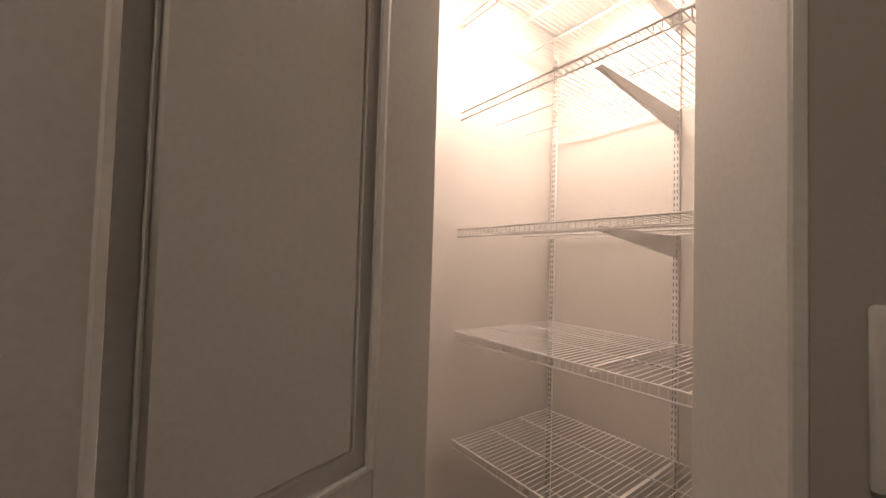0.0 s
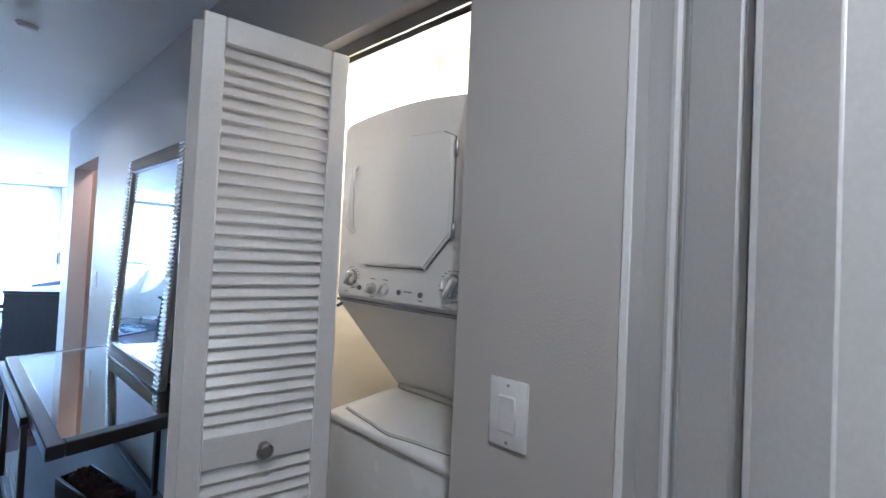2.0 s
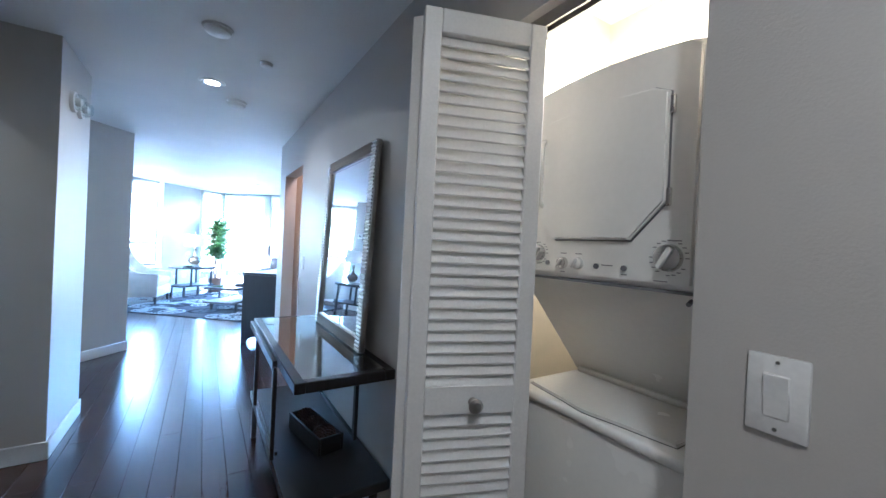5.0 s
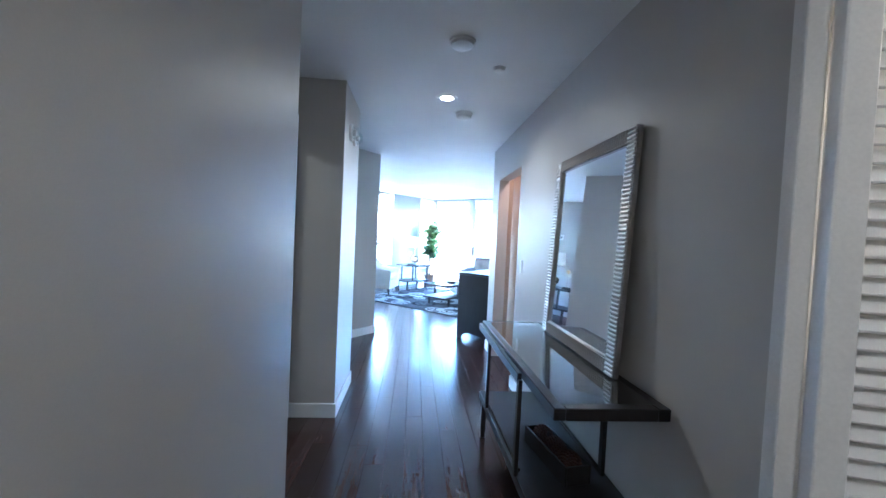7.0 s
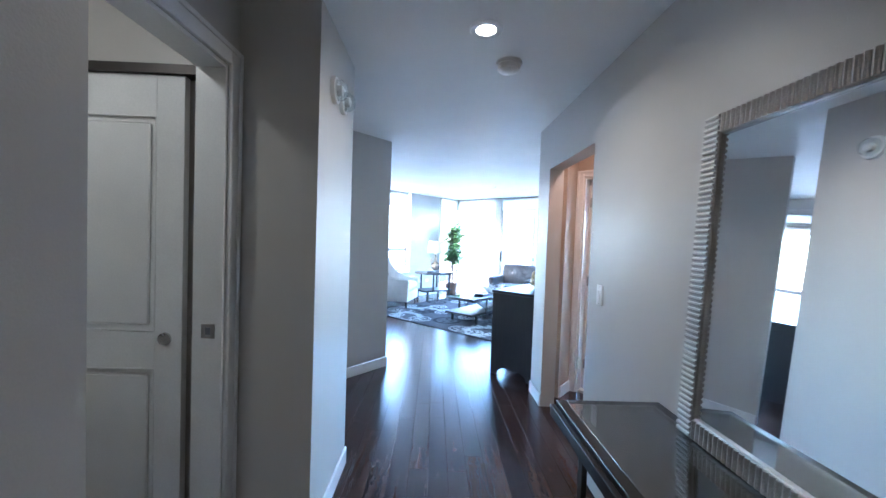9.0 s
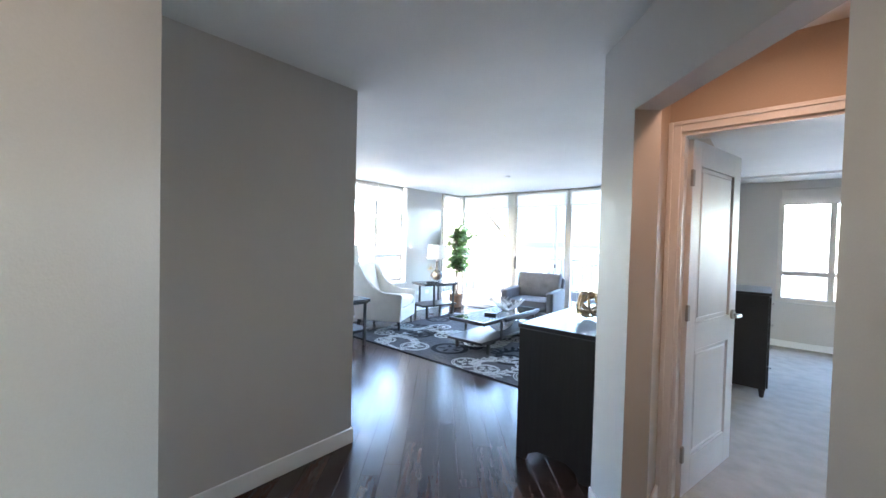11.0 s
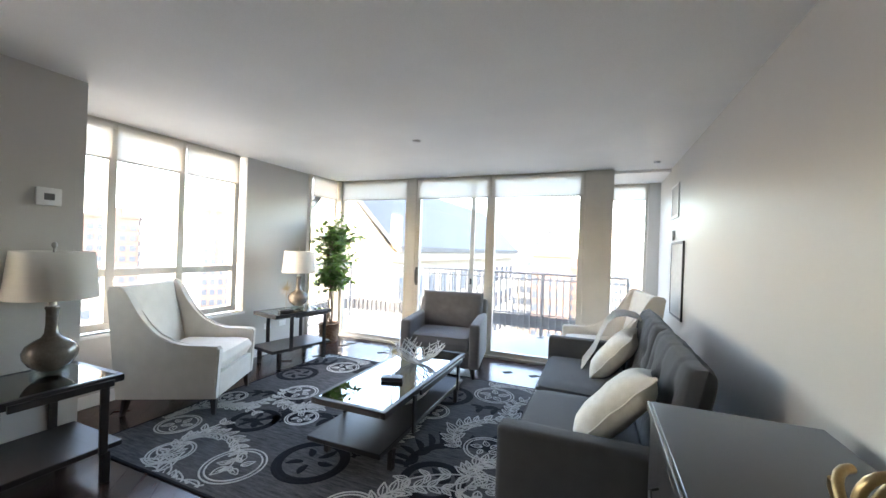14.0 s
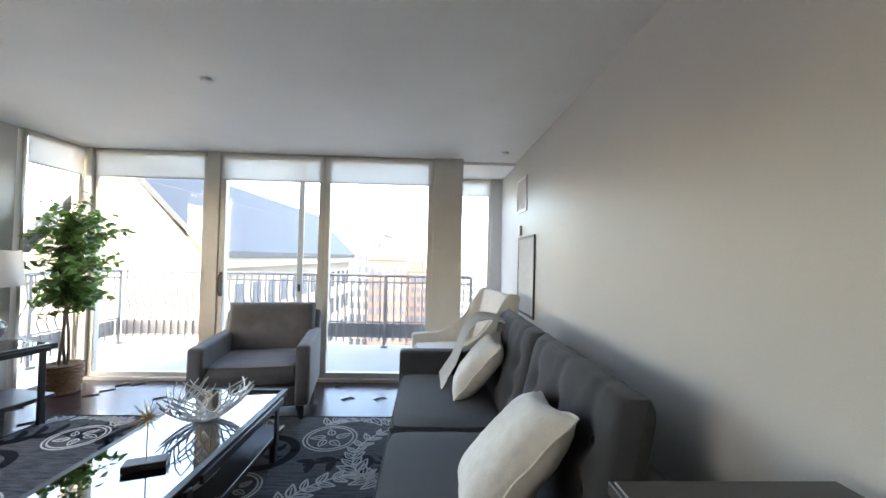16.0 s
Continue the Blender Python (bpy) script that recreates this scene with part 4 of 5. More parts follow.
# ---- pantry shelves ----
def wire_shelf(z, m, label):
    t = thing("wire_shelf", m @ pose(0, 0, z), label, "shelf", "pantry shelves")
    L, D = 2.365, 0.60            # x to the wall at 0, y along the wall
    bm = bmesh.new()
    n = 110
    for k in range(n):
        y = 0.01 + k * (L - 0.02) / (n - 1)
        rod(bm, (-D, y, 0.004), (0, y, 0.004), 0.0017, seg=4)
        rod(bm, (-D, y, 0.004), (-D, y, -0.026), 0.0017, seg=4)
    w = part("mesh_deck", bm, WIREWHITE, t)
    w["kind"] = "stuff"
    for x, zz in ((-D, 0.002), (-D, -0.028), (-D * 0.66, -0.001), (-D * 0.33, -0.001), (-0.004, -0.001)):
        part("rail", rod(bmesh.new(), (x, 0, zz), (x, L, zz), 0.0032, seg=6), WIREWHITE, t)
    for y in (0.60, 1.783):
        bm = bmesh.new()
        prism(bm, [(0, -0.008), (-D * 0.9, -0.008), (-D * 0.93, -0.022), (-D * 0.86, -0.026), (-0.03, -0.085), (0, -0.085)], -0.006, 0.006)
        part("bracket", bm, WIREWHITE, t, "white steel shelf bracket", pose(0, y, 0))
    part("end_bracket", box(bmesh.new(), -D, 0, 0.0, 0.006, -0.035, -0.008), WIREWHITE, t)
    return t


for _z in (2.27, 1.875, 1.39, 0.975, 0.54, 0.16):
    wire_shelf(_z, LIVING @ pose(1.765, -0.925, 0), "white wire pantry shelf on slotted uprights")
for _y in (0.858, 1.425, -0.325):
    _t = thing("shelf_upright", LIVING @ pose(1.78, _y, 0), "white slotted steel shelf upright", "shelf upright", "shelf uprights")
    part("channel", box(bmesh.new(), -0.012, 0, -0.012, 0.012, 0.1, 2.35, 0.002), WIREWHITE, _t)
    _bm = bmesh.new()
    for _k in range(86):
        for _s in (-0.0065, 0.0045):
            box(_bm, -0.0128, -0.0118, _s, _s + 0.003, 0.12 + _k * 0.0255, 0.134 + _k * 0.0255)
    _p = part("slots", _bm, APPL_D, _t)
    _p["kind"] = "stuff"


# ---- console, mirror and box in the hall ----
def console(m):
    """x from 0 to 1.37, y from 0 (front) to 0.43."""
    t = thing("console_table", m, "dark wood and glass console table against the hall wall", "console table")
    L, D, z = 1.37, 0.43, 0.78
    fr = 0.045
    for a in ((0, L, 0, fr), (0, L, D - fr, D)):
        part("top_rail", box(bmesh.new(), *a, z - 0.045, z, 0.003), BLACK, t)
    for a in ((0, fr, fr, D - fr), (L - fr, L, fr, D - fr)):
        part("top_rail", box(bmesh.new(), *a, z - 0.045, z, 0.003), BLACK, t)
    part("glass_top", box(bmesh.new(), fr - 0.006, L - fr + 0.006, fr - 0.006, D - fr + 0.006, z - 0.008, z + 0.001, 0.001), TOPGLASS, t, "smoked glass inset")
    part("tray", box(bmesh.new(), fr, L - fr, fr, D - fr, z - 0.030, z - 0.020), BLACKTOP, t)
    part("front_strip", box(bmesh.new(), 0.0, L * 0.72, -0.022, -0.001, z - 0.062, z - 0.018, 0.002), BLACK, t)
    s = 0.30
    part("shelf", box(bmesh.new(), 0.06, L + 0.02, -0.01, D - 0.01, s - 0.045, s, 0.004), BLACK, t, "dark oak lower shelf with open grain")
    for x in (0.30, L - 0.40):
        for y in (-0.019, D - 0.045):
            part("leg", box(bmesh.new(), x, x + 0.034, y, y + 0.018, s, z - 0.045, 0.002), IRON, t)
    for x in (0.10, L - 0.12):
        for y in (0.0, D - 0.05):
            part("foot", box(bmesh.new(), x, x + 0.03, y, y + 0.03, 0, s - 0.045, 0.002), IRON, t)
    for y in (0.012, D - 0.04):
        part("side_rail", box(bmesh.new(), 0.30, L - 0.40, y - 0.004, y + 0.008, s + 0.001, s + 0.018, 0.001), IRON, t)
    return t


console(HALL @ pose(-3.50, 0.205, 0))


def leaning_mirror(m, w, h):
    """Stands on y = 0, z = 0 of m, facing -y."""
    t = thing("leaning_mirror", m, "large silver ribbed-frame mirror leaning on the console", "mirror")
    f, d = 0.072, 0.035
    part("mirror_glass", box(bmesh.new(), f - 0.008, w - f + 0.008, -0.016, -0.010, f - 0.008, h - f + 0.008), MIRROR, t, "clear silvered mirror glass")
    part("backing", box(bmesh.new(), 0.01, w - 0.01, -0.009, 0.0, 0.01, h - 0.01), BLACK, t)
    for a in ((0, f, 0, h), (w - f, w, 0, h)):
        part("frame_side", box(bmesh.new(), a[0], a[1], -d + 0.006, -0.001, a[2], a[3], 0.005), SILVER, t)
    for a in ((f, w - f, 0, f), (f, w - f, h - f, h)):
        part("frame_rail", box(bmesh.new(), a[0], a[1], -d + 0.006, -0.001, a[2], a[3], 0.005), SILVER, t)
    rib = mesh_of("rib", rod(bmesh.new(), (0.004, -d + 0.005, 0), (f - 0.006, -d + 0.005, 0), 0.0072, seg=8), SILVER)
    n = int(h / 0.019)
    for k in range(n):
        for x in (0, w - f + 0.002):
            o = new("rib", rib)
            o.parent = t
            o.matrix_basis = pose(x, 0, (k + 0.5) * h / n)
    ribv = mesh_of("rib", rod(bmesh.new(), (0, -d + 0.005, 0.006), (0, -d + 0.005, f - 0.006), 0.0072, seg=8), SILVER)
    n = int((w - 2 * f) / 0.019)
    for k in range(n):
        for z in (0, h - f):
            o = new("rib", ribv)
            o.parent = t
            o.matrix_basis = pose(f + (k + 0.5) * (w - 2 * f) / n, 0, z)
    return t


leaning_mirror(HALL @ pose(-3.275, 0.592, 0.784, -2.4, 0, 0), 0.875, 1.085)

_t = thing("cone_box", HALL @ pose(-2.62, 0.42, 0.30, 0, 0, 10), "black wooden box holding brown pine cones", "box")
for _a in ((-0.19, 0.19, -0.065, -0.053), (-0.19, 0.19, 0.053, 0.065)):
    part("side", box(bmesh.new(), *_a, 0, 0.085, 0.002), BLACK, _t)
for _a in ((-0.19, -0.178, -0.053, 0.053), (0.178, 0.19, -0.053, 0.053)):
    part("end", box(bmesh.new(), *_a, 0, 0.085, 0.002), BLACK, _t)
part("bottom", box(bmesh.new(), -0.178, 0.178, -0.053, 0.053, 0, 0.012), BLACK, _t)
_bm = bmesh.new()
for _k in range(150):
    _z, _a = _k / 150, _k * 2.399
    _r = 0.044 * math.sin(math.pi * (0.12 + 0.8 * _z)) + 0.004
    _c = Vector((_r * math.cos(_a), _r * math.sin(_a), -0.05 + 0.1 * _z))
    bmesh.ops.create_icosphere(_bm, subdivisions=1, radius=1, matrix=Matrix.Translation(_c) @ pose(0, 0, 0, 0, 0, math.degrees(_a)) @ pose(0, 0, 0, 0, -40, 0) @ Matrix.Diagonal((0.012, 0.009, 0.004, 1)))
_cone = mesh_of("pine_cone", _bm, CONE)
for _k, (_x, _rz) in enumerate(((-0.115, 20), (0.0, -35), (0.118, 60))):
    _o = tagged(new("pine_cone", _cone), "brown pine cone lying in the black box", "pine cone", "pine cones")
    _o.matrix_basis = HALL @ pose(-2.62, 0.42, 0.30, 0, 0, 10) @ pose(_x, 0.0, 0.062, 85, 0, _rz)


# ---- seats ----
def upholstered(bm, x0, x1, y0, y1, z0, z1, r=0.03):
    return box(bm, x0, x1, y0, y1, z0, z1, r, seg=4)


def track_arm_seat(name, m, w, d, seats, mat, label, category, seat_z=0.45, arm_z=0.62, back_z=0.83, arm_w=0.12, group="", frame_z=0.0):
    """Front at y = 0, back at y = d, x centred."""
    t = thing(name, m, label, category, group)
    part("base", upholstered(bmesh.new(), -w / 2 + arm_w - 0.01, w / 2 - arm_w + 0.01, 0.02, d - 0.08, 0.13, 0.29, 0.015), mat, t)
    for s in (-1, 1):
        x0, x1 = sorted((s * w / 2, s * (w / 2 - arm_w)))
        part("arm", upholstered(bmesh.new(), x0, x1, 0.0, d - 0.05, 0.13, arm_z, 0.028), mat, t)
        for y in (0.07, d - 0.12):
            bm = bmesh.new()
            rod(bm, (s * (w / 2 - 0.08), y, 0.13), (s * (w / 2 - 0.065), y, 0.0), 0.032, 0.018, seg=4)
            part("leg", bm, BLACK, t, "dark tapered wooden leg")
    inner = w - 2 * arm_w
    sw = inner / seats
    for k in range(seats):
        x = -inner / 2 + (k + 0.5) * sw
        bm = cushion(bmesh.new(), sw - 0.006, d - 0.27, 0.18, 0.20, 12)
        c = part("seat_cushion", bm, mat, t, "", pose(x, (d - 0.27) / 2 + 0.015, seat_z - 0.085))
        part("welt", tube(bmesh.new(), [(sx * (sw / 2 - 0.012), sy * ((d - 0.27) / 2 - 0.010), 0.066) for sx, sy in ((-1, -1), (1, -1), (1, 1), (-1, 1))], 0.005, 6, True), mat, c)
    lean = pose(0, d - 0.13, 0.28, -12, 0, 0)
    bm = upholstered(bmesh.new(), -w / 2 + 0.01, w / 2 - 0.01, -0.02, 0.10, -0.12, (frame_z or back_z) - 0.31, 0.04)
    part("backrest", bm, mat, t, "", lean)
    bh = back_z - 0.40
    for k in range(seats):
        x = -inner / 2 + (k + 0.5) * sw
        bw = sw if seats > 1 else w * 0.88
        bm = cushion(bmesh.new(), bw - 0.004, bh + 0.10, 0.17, 0.42, 34 if seats > 1 else 22, Matrix.Rotation(radians(90), 4, "X"))
        cols = (-0.62, 0.0, 0.62) if seats > 1 else (-0.36, 0.36)
        buttons = [(bx * bw / 2, bz * bh) for bx in cols for bz in ((0.20, -0.12) if seats > 1 else (0.17,))]
        for v in bm.verts:
            if seats > 1:
                pleat = sum(math.exp(-((v.co.x - bx * bw / 2) / 0.020) ** 2) for bx in cols)
                v.co.z -= 0.009 * pleat * max(0, v.co.z / bh) + 0.006 * noise.noise(v.co * 11)
                v.co.y += (0.008 if v.co.y < 0 else -0.005) * pleat
            if v.co.y < 0:
                for bx, bz in buttons:
                    q = (v.co.x - bx) ** 2 + (v.co.z - bz) ** 2
                    v.co.y += 0.038 * math.exp(-q / 0.0030)
        b = part("back_cushion", bm, mat, t, "", lean @ pose(x, -0.075, bh / 2 + 0.105))
        for bx, bz in buttons:
            part("button", lathe(bmesh.new(), [(0.013, 0), (0.012, 0.004), (0.006, 0.008), (0, 0.009)], 14), mat, b, "", pose(bx, -0.044, bz, 90, 0, 0))
    return t


sofa = track_arm_seat("sofa", LIVING @ pose(-4.27, 7.13, 0, 0, 0, -90), 2.16, 0.91, 2, CHARCOAL, "charcoal fabric two-seat sofa with tufted back", "sofa", 0.46, 0.62, 0.93, frame_z=0.76)
track_arm_seat("armchair", LIVING @ pose(-5.44, 8.14, 0, 0, 0, 10), 0.90, 0.88, 1, GREY, "grey fabric armchair with a tufted back", "armchair", 0.47, 0.62, 0.84, 0.115)


def slope_chair(m, label):
    """Front at y = 0; arms sweep up into a tall back."""
    t = thing("slope_armchair", m, label, "armchair", "ivory armchairs")
    w, d = 0.76, 0.86
    out = [(0.02, 0.15), (0.0, 0.55), (0.02, 0.575), (0.10, 0.578), (0.26, 0.582), (0.38, 0.605), (0.48, 0.66), (0.56, 0.74), (0.63, 0.85), (0.69, 0.96), (0.735, 1.03), (0.775, 1.045), (0.84, 1.035), (0.86, 1.0), (0.80, 0.5), (0.77, 0.15)]
    for s in (-1, 1):
        bm = prism(bmesh.new(), [(y, z) for y, z in out], -0.035, 0.035)
        bmesh.ops.bevel(bm, geom=[e for e in bm.edges if abs(e.verts[0].co.y - e.verts[1].co.y) < 1e-5], offset=0.012, segments=2, affect="EDGES")
        p = part("side", bm, IVORY, t, "", pose(s * (w / 2 - 0.035), 0, 0, 0, 0, 90))
        part("piping", tube(bmesh.new(), [(y, -s * 0.0345, z) for y, z in out[1:14]], 0.005, 6), IVORY, p)
        for y in (0.06, 0.72):
            part("leg", rod(bmesh.new(), (s * (w / 2 - 0.07), y, 0.16), (s * (w / 2 - 0.06), y + (0.03 if y > 0.5 else -0.01), 0), 0.035, 0.018, seg=4), BLACK, t, "dark tapered wooden leg")
    part("front_rail", upholstered(bmesh.new(), -w / 2 + 0.065, w / 2 - 0.065, 0.015, 0.70, 0.15, 0.34, 0.012), IVORY, t)
    part("seat_cushion", cushion(bmesh.new(), w - 0.145, 0.60, 0.17, 0.22, 12), IVORY, t, "", pose(0, 0.31, 0.425))
    bm = upholstered(bmesh.new(), -w / 2 + 0.068, w / 2 - 0.068, -0.05, 0.07, -0.10, 0.62, 0.03)
    part("backrest", bm, IVORY, t, "", pose(0, 0.66, 0.43, -13, 0, 0))
    return t


slope_chair(LIVING @ pose(-6.83, 6.79, 0.0, 0, 0, 118), "ivory upholstered slope-arm chair beside the rug")
slope_chair(LIVING @ pose(-4.15, 8.66, 0.0, 0, 0, -80), "ivory upholstered slope-arm chair in the window corner")


def pillow(m, label, s=0.48, mat=PILLOW, thick=0.19):
    t = thing("throw_pillow", m, label, "pillow", "throw pillows")
    bm = bmesh.new()
    n = 26
    top, bot = {}, {}
    for i in range(n + 1):
        for j in range(n + 1):
            x, y = i / n * 2 - 1, j / n * 2 - 1
            h = max(0, (1 - x ** 4) * (1 - y ** 4)) ** 0.6
            pin = 1 - 0.11 * (1 - abs(x * y) ** 2) * (abs(x) ** 6 * (1 - y * y) + abs(y) ** 6 * (1 - x * x))
            c = Vector((x * s / 2 * pin, y * s / 2 * pin, 0))
            wr = 0.006 * noise.noise(Vector((x * 3.1, y * 3.1, s * 7))) + 0.004 * noise.noise(Vector((x * 9, y * 9, 3)))
            top[i, j] = bm.verts.new(c + Vector((0, 0, h * (thick / 2 + wr))))
            bot[i, j] = bm.verts.new(c - Vector((0, 0, h * (thick / 2 - wr)))) if 0 < i < n and 0 < j < n else top[i, j]
    for i in range(n):
        for j in range(n):
            bm.faces.new((top[i, j], top[i + 1, j], top[i + 1, j + 1], top[i, j + 1]))
            bm.faces.new((bot[i, j + 1], bot[i + 1, j + 1], bot[i + 1, j], bot[i, j]))
    part("cover", bm, mat, t)
    rim = []
    for k in range(4 * n):
        i, j = ((k, 0) if k < n else (n, k - n) if k < 2 * n else (3 * n - k, n) if k < 3 * n else (0, 4 * n - k))
        x, y = i / n * 2 - 1, j / n * 2 - 1
        pin = 1 - 0.11 * (1 - abs(x * y) ** 2) * (abs(x) ** 6 * (1 - y * y) + abs(y) ** 6 * (1 - x * x))
        rim.append((x * s / 2 * pin, y * s / 2 * pin, 0.003 * math.sin(k * 0.7)))
    part("piping", tube(bmesh.new(), rim, 0.0055, 6, True), mat, t)
    return t


pillow(LIVING @ pose(-3.75, 6.49, 0.650, 0, -46, 0) @ pose(0, 0, 0, 0, 0, 5) @ pose(0, 0, 0, -10, 0, 0), "plump ivory pillow with piping on the sofa's end", 0.50)
pillow(LIVING @ pose(-3.70, 7.68, 0.640, 0, -52, 0) @ pose(0, 0, 0, 0, 0, -8) @ pose(0, 0, 0, -8, 0, 0), "plump ivory pillow leaning on the sofa back", 0.46)

# a knit throw over the sofa back
_t = thing("throw_blanket", LIVING @ pose(-0.10, 0.02, 0), "cream knit throw with fringe over the sofa back", "blanket")
_bm = bmesh.new()
_prof = [(-3.80, 0.52), (-3.735, 0.62), (-3.69, 0.74), (-3.64, 0.85), (-3.58, 0.915), (-3.50, 0.935), (-3.40, 0.92), (-3.335, 0.86), (-3.305, 0.74), (-3.30, 0.60)]
_g = []
for _i, (_q, _z) in enumerate(_prof):
    _row = []
    for _k in range(15):
        _f = _k / 14
        _w = 0.016 * math.sin(_f * 15 + _i * 0.3) + 0.008 * math.sin(_f * 31)
        _row.append(_bm.verts.new((_q - abs(_w) * 0.8 - 0.012, 7.70 + _f * 0.36 + 0.05 * (_i / 9 - 0.5) * (_f - 0.5), _z + _w * 0.6)))
    _g.append(_row)
for _a, _b in zip(_g, _g[1:]):
    for _k in range(14):
        _bm.faces.new((_a[_k], _a[_k + 1], _b[_k + 1], _b[_k]))
bmesh.ops.solidify(_bm, geom=_bm.faces[:], thickness=0.016)
part("cloth", _bm, KNIT, _t)
_bm = bmesh.new()
for _k in range(26):
    _y = 7.68 + _k * 0.0148
    _s = 0.006 * math.sin(_k * 2.1)
    tube(_bm, [(-3.815, _y, 0.525), (-3.835, _y + _s, 0.49), (-3.85 - abs(_s), _y - _s, 0.463)], 0.004, 5)
_p = part("fringe", _bm, KNIT, _t)
_p["kind"] = "stuff"


# ---- tables ----
def tray_table(name, m, L, D, z, shelf_z, label, category, group=""):
    """x along L, y along D, both centred: a framed glass top over an offset shelf."""
    t = thing(name, m, label, category, group)
    f, h = 0.035, 0.042
    for s in (-1, 1):
        a, b = sorted((s * D / 2, s * (D / 2 - f)))
        part("top_rail", box(bmesh.new(), -L / 2, L / 2, a, b, z - h, z, 0.003), BLACK, t)
        a, b = sorted((s * L / 2, s * (L / 2 - f)))
        part("top_rail", box(bmesh.new(), a, b, -D / 2 + f, D / 2 - f, z - h, z, 0.003), BLACK, t)
        part("side_strip", box(bmesh.new(), -L * 0.18, L * 0.42, *sorted((s * (D / 2 + 0.001), s * (D / 2 + 0.018))), z - h - 0.012, z - 0.016, 0.002), BLACK, t)
    part("glass_top", box(bmesh.new(), -L / 2 + f - 0.004, L / 2 - f + 0.004, -D / 2 + f - 0.004, D / 2 - f + 0.004, z - 0.008, z - 0.001, 0.001), TOPGLASS, t, "dark reflective glass inset")
    part("tray", box(bmesh.new(), -L / 2 + f, L / 2 - f, -D / 2 + f, D / 2 - f, z - 0.028, z - 0.014), BLACKTOP, t)
    part("shelf", box(bmesh.new(), -L / 2 - 0.01, L / 2 + 0.01, -D / 2 + 0.02, D / 2 + 0.015, shelf_z - 0.035, shelf_z, 0.004), BLACK, t, "dark wood lower shelf")
    for x in (-L * 0.24, L * 0.36):
        for s in (-1, 1):
            a, b = sorted((s * (D / 2 + 0.001), s * (D / 2 + 0.017)))
            part("upright", box(bmesh.new(), x - 0.021, x + 0.021, a, b, shelf_z - 0.03, z - 0.02, 0.002), BLACK, t)
    for x in (-L * 0.40, L * 0.40):
        for s in (-1, 1):
            part("leg", box(bmesh.new(), x - 0.02, x + 0.02, s * (D / 2 - 0.03) - 0.018, s * (D / 2 - 0.03) + 0.018, 0, shelf_z - 0.035, 0.002), BLACK, t)
    return t


tray_table("coffee_table", LIVING @ pose(-5.285, 7.03, 0.011, 0, 0, 90), 1.48, 0.56, 0.42, 0.17, "dark wood coffee table with glass top on the rug", "coffee table")
tray_table("end_table", LIVING @ pose(-6.715, 5.335, 0, 0, 0, 90), 0.72, 0.53, 0.62, 0.22, "dark wood end table with glass top by the wall pier", "end table", "end tables")
tray_table("end_table", LIVING @ pose(-7.27, 7.90, 0, 0, 0, 78), 0.76, 0.46, 0.62, 0.22, "dark wood end table with glass top near the plant", "end table", "end tables")


def table_lamp(m, label):
    t = thing("table_lamp", m, label, "table lamp", "table lamps")
    part("foot", lathe(bmesh.new(), [(0.078, 0), (0.082, 0.004), (0.082, 0.024), (0.078, 0.028), (0, 0.028)], 32), ACRYLIC, t, "clear acrylic disc foot")
    part("vase", lathe(bmesh.new(), [(0.055, 0.028), (0.062, 0.034), (0.095, 0.06), (0.118, 0.10), (0.122, 0.135), (0.108, 0.17), (0.075, 0.197), (0.045, 0.215), (0.031, 0.24), (0.027, 0.30), (0.028, 0.37), (0.033, 0.385), (0.030, 0.395), (0, 0.395)], 36), CERAMIC, t, "glossy grey-brown gourd-shaped base")
    part("stem", rod(bmesh.new(), (0, 0, 0.395), (0, 0, 0.735), 0.006, seg=8), NICKEL, t)
    part("socket", rod(bmesh.new(), (0, 0, 0.40), (0, 0, 0.46), 0.017, seg=12), NICKEL, t)
    part("shade", lathe(bmesh.new(), [(0.205, 0.445), (0.180, 0.715), (0.178, 0.715), (0.203, 0.445), (0.205, 0.445)], 48), LAMPSHADE, t, "white tapered drum shade")
    bm = bmesh.new()
    for k in range(3):
        a = k * 2.094
        rod(bm, (0, 0, 0.70), (0.178 * math.cos(a), 0.178 * math.sin(a), 0.705), 0.003, seg=6)
    part("spider", bm, NICKEL, t)
    part("finial", lathe(bmesh.new(), [(0.006, 0.735), (0.013, 0.745), (0.013, 0.76), (0.005, 0.77), (0, 0.771)], 14), NICKEL, t)


table_lamp(LIVING @ pose(-6.80, 5.50, 0.62), "table lamp with grey-brown ceramic base, unlit")
table_lamp(LIVING @ pose(-7.36, 8.06, 0.62), "table lamp with grey-brown ceramic base, unlit")


def urchin(m, label, r=0.13, h=0.30, block=0.055):
    t = thing("starburst_ornament", m, label, "ornament", "starburst ornaments")
    part("block", box(bmesh.new(), -0.08, 0.08, -0.035, 0.035, 0, 0.03, 0.003), BLACK, t, "black wooden block")
    part("stem", rod(bmesh.new(), (0, 0, 0.03), (0, 0, h), 0.0028, seg=6), GOLD, t)
    rnd = random.Random(5)
    bm = bmesh.new()
    for k in range(46):
        z = 1 - 2 * (k + 0.5) / 46
        a = k * 2.39996
        d = Vector((math.sqrt(1 - z * z) * math.cos(a), math.sqrt(1 - z * z) * math.sin(a), z))
        rod(bm, Vector((0, 0, h)) + d * 0.006, Vector((0, 0, h)) + d * r * rnd.uniform(0.75, 1), 0.0022, 0.0008, seg=4)
    bmesh.ops.create_icosphere(bm, subdivisions=2, radius=0.013, matrix=Matrix.Translation((0, 0, h)))
    part("starburst", bm, GOLD, t, "thin bronze spikes")


